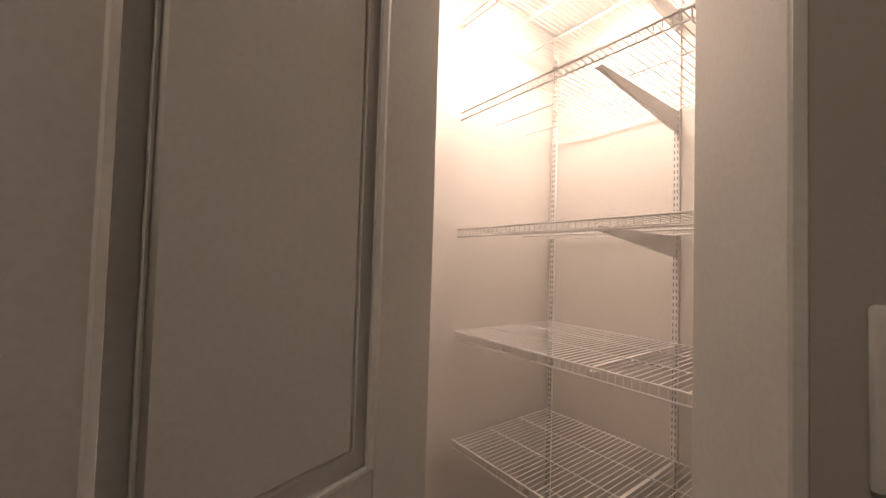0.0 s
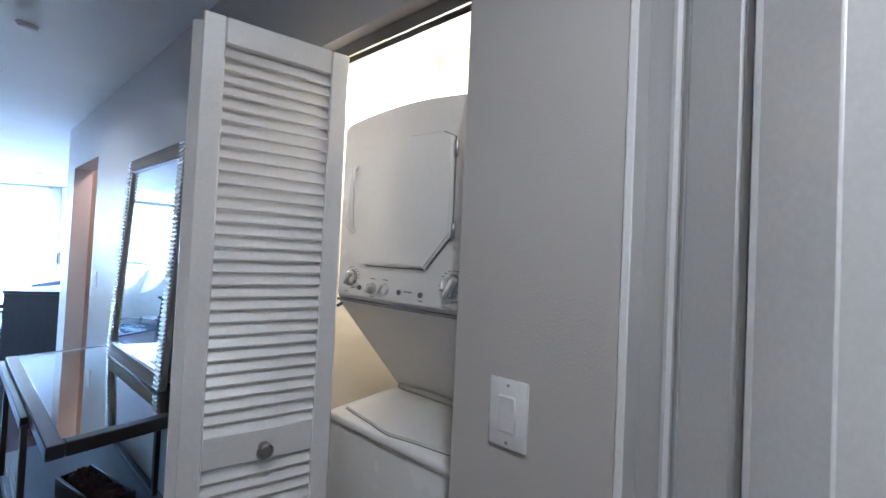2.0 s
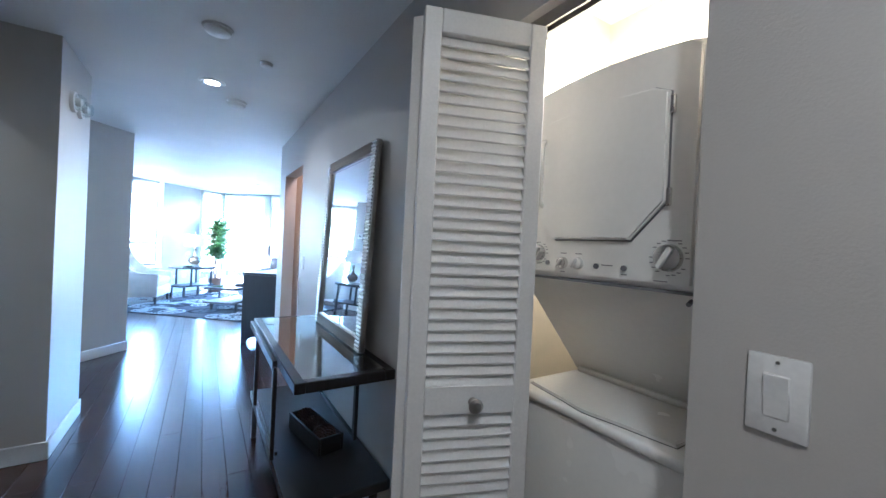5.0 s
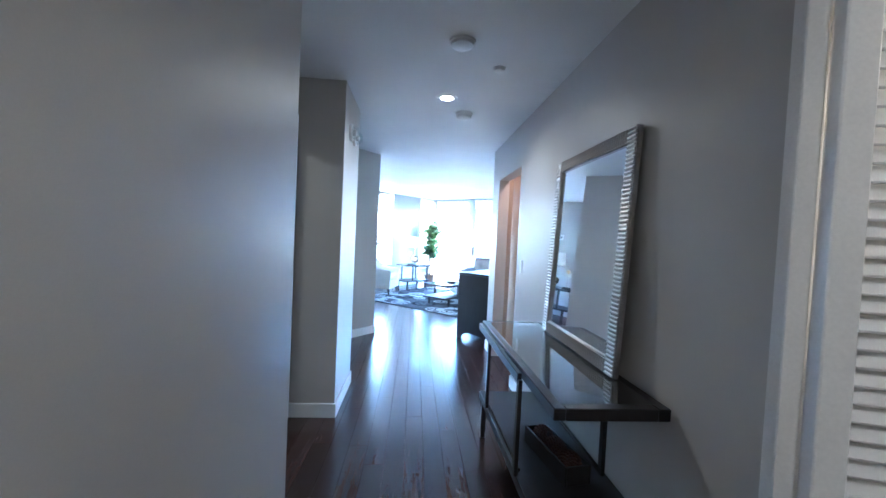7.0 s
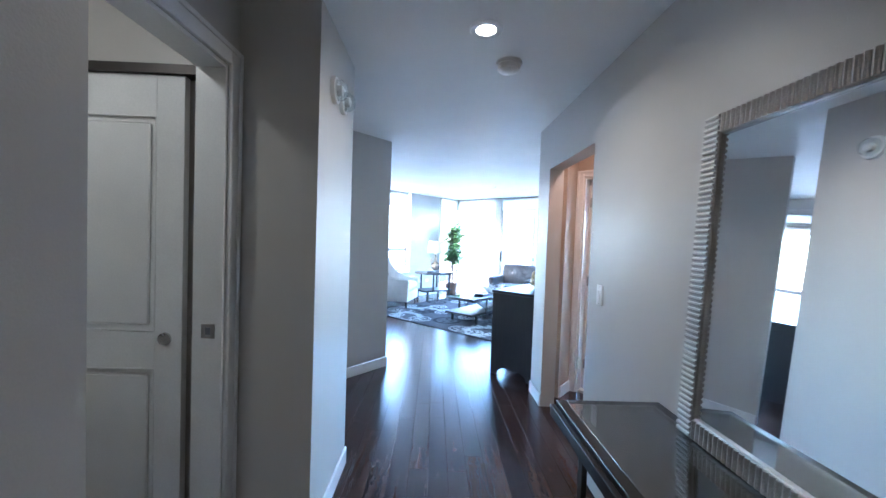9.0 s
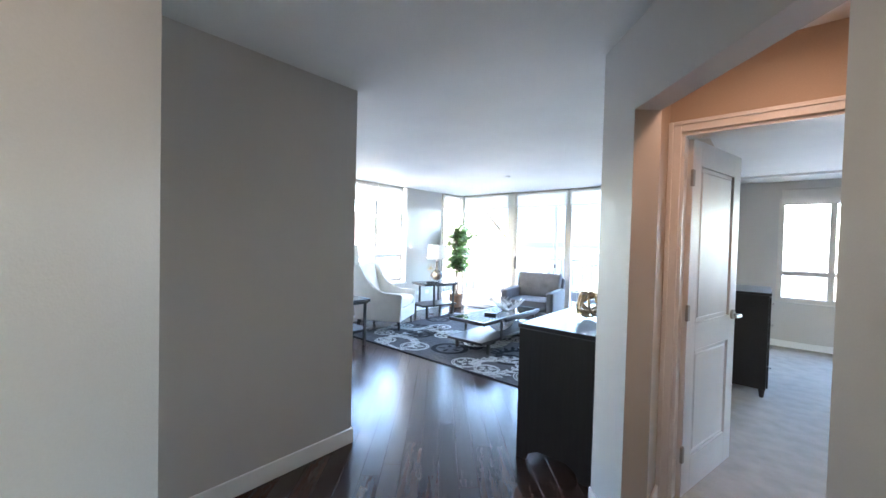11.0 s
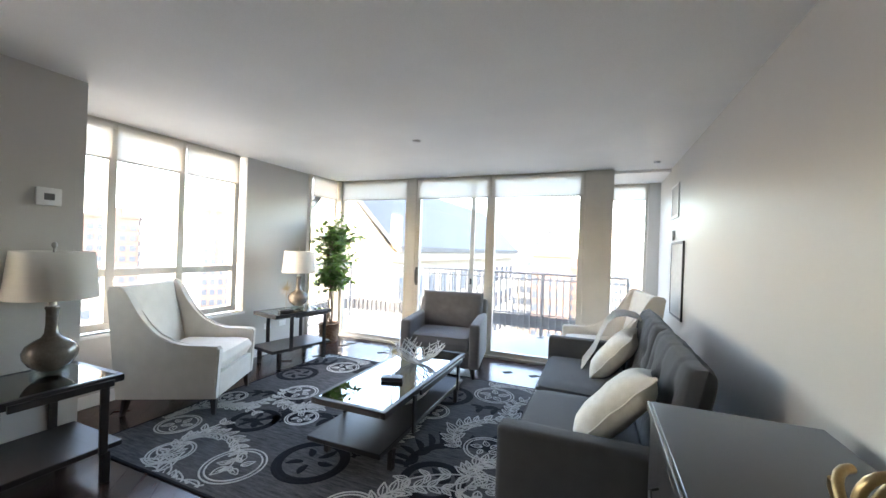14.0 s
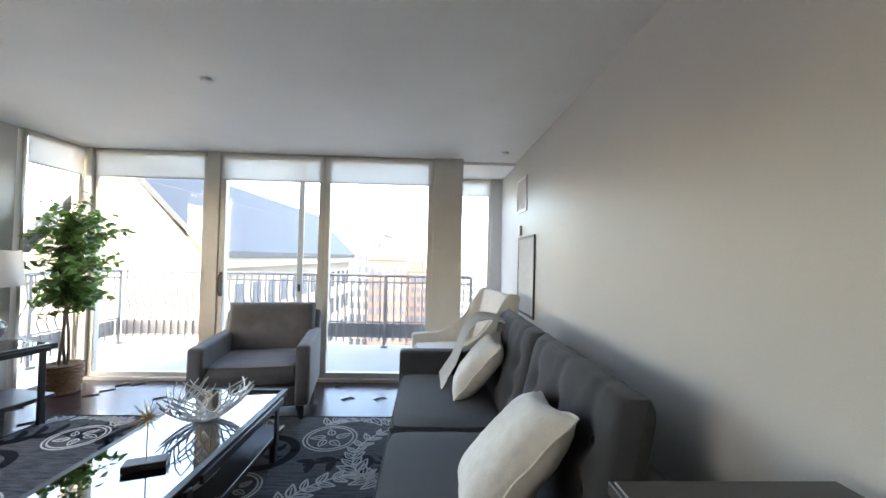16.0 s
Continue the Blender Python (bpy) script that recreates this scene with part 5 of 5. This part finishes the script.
urchin(LIVING @ pose(-5.25, 6.80, 0.431, 0, 0, 20), "small bronze starburst ornament on a black block", 0.085, 0.21)
urchin(LIVING @ pose(-6.70, 5.14, 0.62, 0, 0, 80), "large bronze starburst ornament on a black block", 0.15, 0.34)
urchin(LIVING @ pose(-7.22, 7.72, 0.62, 0, 0, 70), "bronze starburst ornament on a black block", 0.11, 0.28)


def coral_bowl(m, label, r=0.17, h=0.075):
    t = thing("coral_bowl", m, label, "bowl", "coral bowls")
    rnd = random.Random(11)
    bm = bmesh.new()

    def on(rad, ang):
        return Vector((rad * math.cos(ang), rad * math.sin(ang), 0.008 + h * (rad / r) ** 2))

    def branch(rad, ang, da, step, w, depth):
        pts = [on(rad, ang)]
        for k in range(4):
            rad += step
            ang += da * rnd.uniform(0.4, 1.2)
            pts.append(on(rad, ang) + Vector((0, 0, rnd.uniform(-0.002, 0.003))))
            if depth and k in (1, 2) and rad < r * 1.05:
                branch(rad, ang, -da * rnd.uniform(0.8, 1.6), step * 0.8, w * 0.8, depth - 1)
        tube(bm, pts, [w, w, w * 0.95, w * 0.9, w * 0.7], 6)
    for k in range(13):
        branch(0.012, k / 13 * 2 * math.pi, rnd.choice((-1, 1)) * 0.11, r / 5.2, 0.0062, 2)
    lathe(bm, [(0, 0.0), (0.035, 0.0), (0.04, 0.006), (0.0, 0.012)], 16)
    part("coral", bm, SILVERWHITE, t, "interlaced silver-white coral")["kind"] = "stuff"


SILVERWHITE = material("pale_silver_cast", (0.70, 0.68, 0.65), 0.35, 0.5, scale=20, fine=160)
coral_bowl(LIVING @ pose(-5.28, 7.27, 0.431), "silver-white branching coral bowl on the coffee table")
coral_bowl(LIVING @ pose(-5.25, 7.02, 0.181), "silver-white branching coral bowl on the lower shelf", 0.15, 0.07)

# ---- dresser and gold knot ----
_t = thing("dresser", LIVING @ pose(-3.415, 5.31, 0, 0, 0, -90), "black wooden dresser with drawers against the wall", "dresser")
W2, D2, Z2 = 1.20, 0.49, 0.895
part("top", box(bmesh.new(), -W2 / 2 - 0.0, W2 / 2, -D2 / 2, D2 / 2, Z2 - 0.03, Z2, 0.003), BLACKTOP, _t, "satin black top with a seam")
part("top_edge", box(bmesh.new(), -W2 / 2 - 0.001, W2 / 2 + 0.001, -D2 / 2 - 0.012, -D2 / 2 - 0.001, Z2 - 0.03, Z2 - 0.001, 0.002), BLACK, _t)
part("carcass", box(bmesh.new(), -W2 / 2 + 0.012, W2 / 2 - 0.012, -D2 / 2 + 0.018, D2 / 2, 0.13, Z2 - 0.031), BLACK, _t)
for _s in (-1, 1):
    _bm = prism(bmesh.new(), [(-D2 / 2, Z2 - 0.031), (D2 / 2, Z2 - 0.031), (D2 / 2, 0), (D2 / 2 - 0.07, 0), (D2 / 2 - 0.09, 0.05), (D2 / 2 - 0.15, 0.085), (-D2 / 2 + 0.15, 0.085), (-D2 / 2 + 0.09, 0.05), (-D2 / 2 + 0.07, 0), (-D2 / 2, 0)], -0.010, 0.010)
    part("side_panel", _bm, BLACK, _t, "", pose(_s * (W2 / 2 - 0.011), 0, 0, 0, 0, 90))
for _r, (_a, _b) in enumerate(((0.15, 0.36), (0.375, 0.585), (0.60, 0.845))):
    for _c in range(2):
        _x0 = -W2 / 2 + 0.03 + _c * (W2 / 2 - 0.025)
        _d = part("drawer", box(bmesh.new(), _x0, _x0 + W2 / 2 - 0.04, -D2 / 2 - 0.004, -D2 / 2 + 0.018, _a, _b, 0.004), BLACK, _t)
        _cx = _x0 + W2 / 4 - 0.02
        part("handle", tube(bmesh.new(), [(_cx - 0.045, -D2 / 2 - 0.004, (_a + _b) / 2), (_cx - 0.045, -D2 / 2 - 0.026, (_a + _b) / 2 - 0.01), (_cx, -D2 / 2 - 0.030, (_a + _b) / 2 - 0.026), (_cx + 0.045, -D2 / 2 - 0.026, (_a + _b) / 2 - 0.01), (_cx + 0.045, -D2 / 2 - 0.004, (_a + _b) / 2)], 0.004, 6), IRON, _d)

_t = thing("knot_sculpture", LIVING @ pose(-3.38, 5.19, Z2), "antique gold metal knot sculpture on the dresser", "sculpture")
_rnd = random.Random(4)
for _k in range(8):
    _ax = Euler((_rnd.uniform(-1.3, 1.3), _rnd.uniform(-1.3, 1.3), _k * 0.9)).to_matrix()
    _a0, _sp, _el = _rnd.uniform(0, 6.28), _rnd.uniform(3.9, 5.2), _rnd.uniform(0.6, 1.0)
    _pts = []
    for _j in range(30):
        _a = _a0 + _sp * _j / 29
        _r = 0.092 * (0.93 + 0.1 * math.sin(3 * _a))
        _p = _ax @ Vector((_r * math.cos(_a), _r * _el * math.sin(_a), 0.02 * math.sin(2 * _a + _k)))
        _pts.append((_p.x, _p.y, 0.105 + _p.z * 1.03))
    part("loop", tube(bmesh.new(), _pts, 0.0088, 10), GOLD, _t)

# ---- rug with floral pile ----
RX0, RX1, RY0, RY1 = -7.05, -3.98, 5.78, 8.32
rug = thing("rug", LIVING @ pose(0, 0, 0), "charcoal rug with cream and black floral pattern", "rug")
part("field", box(bmesh.new(), RX0, RX1, RY0, RY1, 0.0, 0.009, 0.003), RUG, rug, "charcoal streaked pile")
_bm = bmesh.new()
for _a in ((RX0 - 0.006, RX0 + 0.012, RY0, RY1), (RX1 - 0.012, RX1 + 0.006, RY0, RY1), (RX0, RX1, RY0 - 0.006, RY0 + 0.012), (RX0, RX1, RY1 - 0.012, RY1 + 0.006)):
    box(_bm, *_a, 0.0, 0.0105, 0.003)
part("binding", _bm, RUG_BLACK, rug, "dark bound edge")


def flat_line(bm, pts, w, z):
    """A strip of pile along pts, inside the rug."""
    n = len(pts)
    prev = None
    for i, p in enumerate(pts):
        a, b = pts[max(0, i - 1)], pts[min(n - 1, i + 1)]
        d = Vector((b[0] - a[0], b[1] - a[1]))
        if d.length < 1e-6 or not (RX0 + 0.02 < p[0] < RX1 - 0.02 and RY0 + 0.02 < p[1] < RY1 - 0.02):
            prev = None
            continue
        d.normalize()
        ww = w[i] if isinstance(w, list) else w
        s = Vector((-d.y, d.x)) * ww / 2
        cur = [bm.verts.new((p[0] + s.x, p[1] + s.y, 0.0088)), bm.verts.new((p[0] + s.x * 0.8, p[1] + s.y * 0.8, z)), bm.verts.new((p[0] - s.x * 0.8, p[1] - s.y * 0.8, z)), bm.verts.new((p[0] - s.x, p[1] - s.y, 0.0088))]
        if prev:
            for k in range(3):
                bm.faces.new((prev[k], prev[k + 1], cur[k + 1], cur[k]))
        prev = cur


def leaf_outline(bm, x, y, l, turn, w, z, fat=0.30):
    """A pointed leaf drawn as two bowed lines with a vein."""
    for side in (-1, 0, 1):
        pts = []
        for k in range(11):
            f = k / 10
            u, v = l * f, side * fat * l * math.sin(math.pi * f ** 0.8) * (1 - 0.25 * f)
            pts.append((x + u * math.cos(turn) - v * math.sin(turn), y + u * math.sin(turn) + v * math.cos(turn)))
        flat_line(bm, pts if side else pts[:8], w if side else w * 0.7, z)


def leaf_solid(bm, x, y, l, turn, w, z):
    pts = [(x + l * k / 10 * math.cos(turn + 0.05 * k), y + l * k / 10 * math.sin(turn + 0.05 * k)) for k in range(11)]
    flat_line(bm, pts, [w * (0.15 + math.sin(math.pi * min(1, 0.06 + 0.9 * k / 10))) for k in range(11)], z)


def paisley(bm, x, y, r, turn, hand, z, w, solid=False):
    """A ringed rosette from which a curved plume of leaves sweeps away."""
    rnd = random.Random(int(1000 * (x * 3.1 + y * 1.7 + turn)))
    for ring in (1.0, 0.86):
        flat_line(bm, [(x + r * ring * math.cos(a / 48 * 6.45), y + r * ring * math.sin(a / 48 * 6.45)) for a in range(49)], w * (2.2 if solid else 1), z)
    for k in range(5):
        a = turn + k * 1.257 + rnd.uniform(-0.2, 0.2)
        (leaf_solid if solid else leaf_outline)(bm, x + 0.22 * r * math.cos(a), y + 0.22 * r * math.sin(a), r * rnd.uniform(0.42, 0.60), a + 0.6 * hand, *((r * 0.20, z) if solid else (w * 0.8, z)))
    spine = []
    for k in range(25):
        f = k / 24
        a = turn + hand * (1.9 - 2.3 * f)
        q = r * (1.12 + 2.5 * f)
        spine.append((x + q * math.cos(a), y + q * math.sin(a)))
    flat_line(bm, spine, w * (2 if solid else 1), z)
    for k in range(1, 24, 2):
        px, py = spine[k]
        dx, dy = spine[k + 1][0] - spine[k - 1][0], spine[k + 1][1] - spine[k - 1][1]
        a = math.atan2(dy, dx)
        l = r * (1.05 - 0.5 * abs(k - 9) / 15) * rnd.uniform(0.8, 1.1)
        for sd in (-1, 1):
            if solid:
                leaf_solid(bm, px, py, l * 0.95, a + sd * rnd.uniform(0.55, 0.95), r * 0.24, z)
            else:
                leaf_outline(bm, px, py, l * 0.85, a + sd * rnd.uniform(0.55, 0.95), w, z, 0.22)


_cream, _dark = bmesh.new(), bmesh.new()
for _x, _y, _r, _tn, _hd in ((-5.95, 6.05, 0.19, 2.9, 1), (-5.05, 6.0, 0.17, 0.2, -1), (-4.25, 6.10, 0.20, 2.4, -1), (-6.80, 6.25, 0.15, 1.2, 1), (-4.55, 6.95, 0.16, 1.6, 1), (-6.45, 7.15, 0.17, 0.2, -1), (-6.55, 7.95, 0.18, 2.8, -1),
                            (-5.75, 7.75, 0.16, 1.4, 1), (-4.75, 7.95, 0.19, 0.1, 1), (-4.15, 7.55, 0.16, 2.2, 1), (-5.45, 6.75, 0.16, 1.7, -1), (-6.05, 6.75, 0.13, 0.9, 1), (-4.75, 5.98, 0.14, 1.3, 1), (-6.45, 5.98, 0.14, 0.4, 1), (-5.15, 7.35, 0.15, 2.9, 1), (-4.45, 6.5, 0.15, 0.6, 1), (-5.35, 8.12, 0.14, 3.3, 1), (-6.9, 6.8, 0.12, 0.5, -1)):
    paisley(_cream, _x, _y, _r, _tn, _hd, 0.0115, 0.0115)
for _x, _y, _r, _tn, _hd in ((-5.55, 6.30, 0.23, 2.5, -1), (-4.75, 6.45, 0.19, 1.0, 1), (-6.35, 6.55, 0.18, 2.2, -1), (-6.85, 7.55, 0.20, 0.6, 1), (-5.15, 7.75, 0.22, 2.6, 1), (-4.35, 7.05, 0.20, 1.9, -1), (-6.15, 8.0, 0.19, 0.3, 1)):
    paisley(_dark, _x, _y, _r, _tn, _hd, 0.0102, 0.016, True)
part("cream_outline", _cream, RUG_CREAM, rug, "raised cream flower drawing")["kind"] = "stuff"
part("black_foliage", _dark, RUG_BLACK, rug, "black leaf drawing")["kind"] = "stuff"


# ---- plant ----
def ficus(m):
    t = thing("potted_ficus", m, "potted ficus tree in a woven basket", "potted plant")
    bm = bmesh.new()
    pot = part("basket", lathe(bmesh.new(), [(0.10, 0), (0.115, 0.01), (0.128, 0.14), (0.138, 0.27), (0.128, 0.275), (0.118, 0.24), (0, 0.24)], 32), BASKET, t, "brown woven basket")
    for r in range(11):
        bm = bmesh.new()
        rad = 0.117 + 0.0215 * r / 10
        tube(bm, [((rad + 0.006 * math.sin(k * math.pi * 10 / 20 + math.pi * r)) * math.cos(k / 40 * 2 * math.pi), (rad + 0.006 * math.sin(k * math.pi * 10 / 20 + math.pi * r)) * math.sin(k / 40 * 2 * math.pi), 0.015 + r * 0.025) for k in range(40)], 0.0115, 6, True)
        part("weave", bm, BASKET, pot)
    part("soil", lathe(bmesh.new(), [(0.12, 0.245), (0.06, 0.258), (0, 0.262)], 20), SOIL, t)
    rnd = random.Random(9)
    bm = bmesh.new()
    tips = []
    for s in range(3):
        a = s * 2.1
        pts, x, y = [], 0.02 * math.cos(a), 0.02 * math.sin(a)
        for k in range(9):
            z = 0.25 + k * 0.152
            pts.append((x + 0.016 * math.sin(k * 0.9 + a), y + 0.016 * math.cos(k * 0.8 + a), z))
        tube(bm, pts, [0.014 - 0.0009 * k for k in range(9)], 7)
        tips.append(pts[-1])
    twigs = []
    for k in range(120):
        b = Vector(tips[k % 3]) + Vector((0, 0, rnd.uniform(-0.72, 0.10)))
        a, el = rnd.uniform(0, 6.28), rnd.uniform(0.0, 1.3)
        l = rnd.uniform(0.22, 0.50) * (1.0 if b.z > 1.05 else 0.62)
        d = Vector((math.cos(a) * math.cos(el), math.sin(a) * math.cos(el), math.sin(el) * 0.95 + 0.05))
        d.x, d.y = max(d.x, -0.2 / l), min(d.y, 0.36 / l)
        p1 = b + d * l * 0.55 + Vector((0, 0, 0.02))
        p2 = b + d * l + Vector((0, 0, -0.035))
        tube(bm, [b, p1, p2], [0.0045, 0.003, 0.0015], 5)
        twigs.append((b, p1, p2))
    part("trunk", bm, BARK, t, "three thin twisted stems")
    bm = bmesh.new()
    for b, p1, p2 in twigs:
        for j in range(15):
            f = rnd.uniform(0.25, 1.05)
            c = b.lerp(p1, f / 0.55) if f < 0.55 else p1.lerp(p2, (f - 0.55) / 0.45)
            l, w = rnd.uniform(0.060, 0.095), rnd.uniform(0.022, 0.034)
            e = Euler((rnd.uniform(-0.7, 0.9), rnd.uniform(-0.9, 0.9), rnd.uniform(0, 6.28))).to_matrix()
            o = c + Vector((rnd.uniform(-0.02, 0.02), rnd.uniform(-0.02, 0.02), rnd.uniform(-0.02, 0.02)))
            pts = [(0, 0, 0), (w * 0.8, l * 0.35, -0.004), (w * 0.55, l * 0.72, -0.012), (0, l, -0.026), (-w * 0.55, l * 0.72, -0.012), (-w * 0.8, l * 0.35, -0.004)]
            vs = [bm.verts.new(o + e @ Vector(p)) for p in pts]
            mid = bm.verts.new(o + e @ Vector((0, l * 0.5, -0.014)))
            for q in range(6):
                bm.faces.new((vs[q], vs[(q + 1) % 6], mid))
    cr = part("crown", bm, LEAF, t, "glossy green pointed leaves")
    cr["kind"] = "stuff"


ficus(LIVING @ pose(-7.49, 8.84, 0))

# ---- dark cabinets in the next rooms ----
def drawer_chest(m, w, d, h, rows, cols, label):
    t = thing("sideboard", m, label, "cabinet")
    part("body", box(bmesh.new(), -w / 2, w / 2, 0.012, d, 0.08, h - 0.025, 0.003), BLACK, t)
    part("top", box(bmesh.new(), -w / 2 - 0.01, w / 2 + 0.01, -0.005, d, h - 0.024, h, 0.003), BLACKTOP, t)
    for x in (-w / 2 + 0.03, w / 2 - 0.03):
        for y in (0.04, d - 0.04):
            part("leg", rod(bmesh.new(), (x, y, 0.08), (x, y, 0), 0.025, 0.016, seg=4), BLACK, t)
    for r in range(rows):
        for c in range(cols):
            x0, z0 = -w / 2 + 0.012 + c * (w - 0.02) / cols, 0.095 + r * (h - 0.13) / rows
            p = part("drawer", box(bmesh.new(), x0, x0 + (w - 0.02) / cols - 0.01, -0.004, 0.011, z0, z0 + (h - 0.13) / rows - 0.01, 0.003), BLACK, t)
            part("knob", lathe(bmesh.new(), [(0.006, 0), (0.006, 0.012), (0.013, 0.018), (0.011, 0.026), (0, 0.028)], 12), NICKEL, p, "", pose(x0 + (w - 0.02) / cols / 2, -0.004, z0 + (h - 0.13) / rows / 2, 90, 0, 0))
    return t


drawer_chest(LIVING @ pose(-6.05, 3.05, 0, 0, 0, 0) @ pose(0, 0, 0, 0, 0, 180) @ pose(0, -0.0, 0), 1.35, 0.42, 0.90, 3, 2, "dark wooden sideboard with drawers in the dining nook")
drawer_chest(LIVING @ pose(-2.38, 7.55, 0.012, 0, 0, 90) , 0.80, 0.45, 1.0, 4, 1, "tall dark wooden chest in the bedroom")

# ---- floor planks ----
_pr = random.Random(3)
_W, _far, _meshes, _count = 0.118, bmesh.new(), {}, 0
_floor_turn = LIVING.inverted() @ HALL


def plank_mesh(l):
    if l not in _meshes:
        _meshes[l] = mesh_of("plank", box(bmesh.new(), 0, l - 0.0012, 0, _W - 0.0012, -0.0116, 0.0, 0.0011), PLANK)
    return _meshes[l]


def on_floor(p):
    return -7.94 < p.x < 3.1 and -3.1 < p.y < 9.33 and not (p.x > -2.99 and p.y > 4.9)


for _c in range(72):
    _y = -4.2 + _c * _W                     # across the planks; they run along the hall
    _x = -13.6 + _pr.uniform(-1, 0)
    while _x < 1.5:
        _l = _pr.choice((0.92, 1.22, 1.52))
        _ends = [_floor_turn @ Vector((_x + a, _y + b, 0)) for a in (0.02, _l - 0.02) for b in (0, _W)]
        if all(on_floor(e) for e in _ends):
            _mid = _floor_turn @ Vector((_x + _l / 2, _y + _W / 2, 0))
            _hid = -6.9 < _mid.x < -4.1 and 6.0 < _mid.y < 8.1
            if _count < 300 and not _hid and -1.3 < _y < 3.2 and _x > -10.2:
                _o = new("plank", plank_mesh(_l))
                _o.parent = floor
                _o.matrix_basis = _floor_turn @ Matrix.Translation((_x, _y, 0))
                _count += 1
            else:
                box(_far, _x, _x + _l - 0.0012, _y, _y + _W - 0.0012, -0.0116, 0.0)
        elif any(on_floor(e) for e in _ends):
            for _k in range(int(_l / 0.12)):
                _q = [_floor_turn @ Vector((_x + a, _y + b, 0)) for a in (_k * 0.12, _k * 0.12 + 0.12) for b in (0, _W)]
                if all(on_floor(e) for e in _q):
                    box(_far, _x + _k * 0.12, _x + _k * 0.12 + 0.12, _y, _y + _W - 0.0012, -0.0116, 0.0)
        _x += _l
_o = part("planks", _far, PLANK, floor, "", _floor_turn)
_o["kind"] = "stuff"
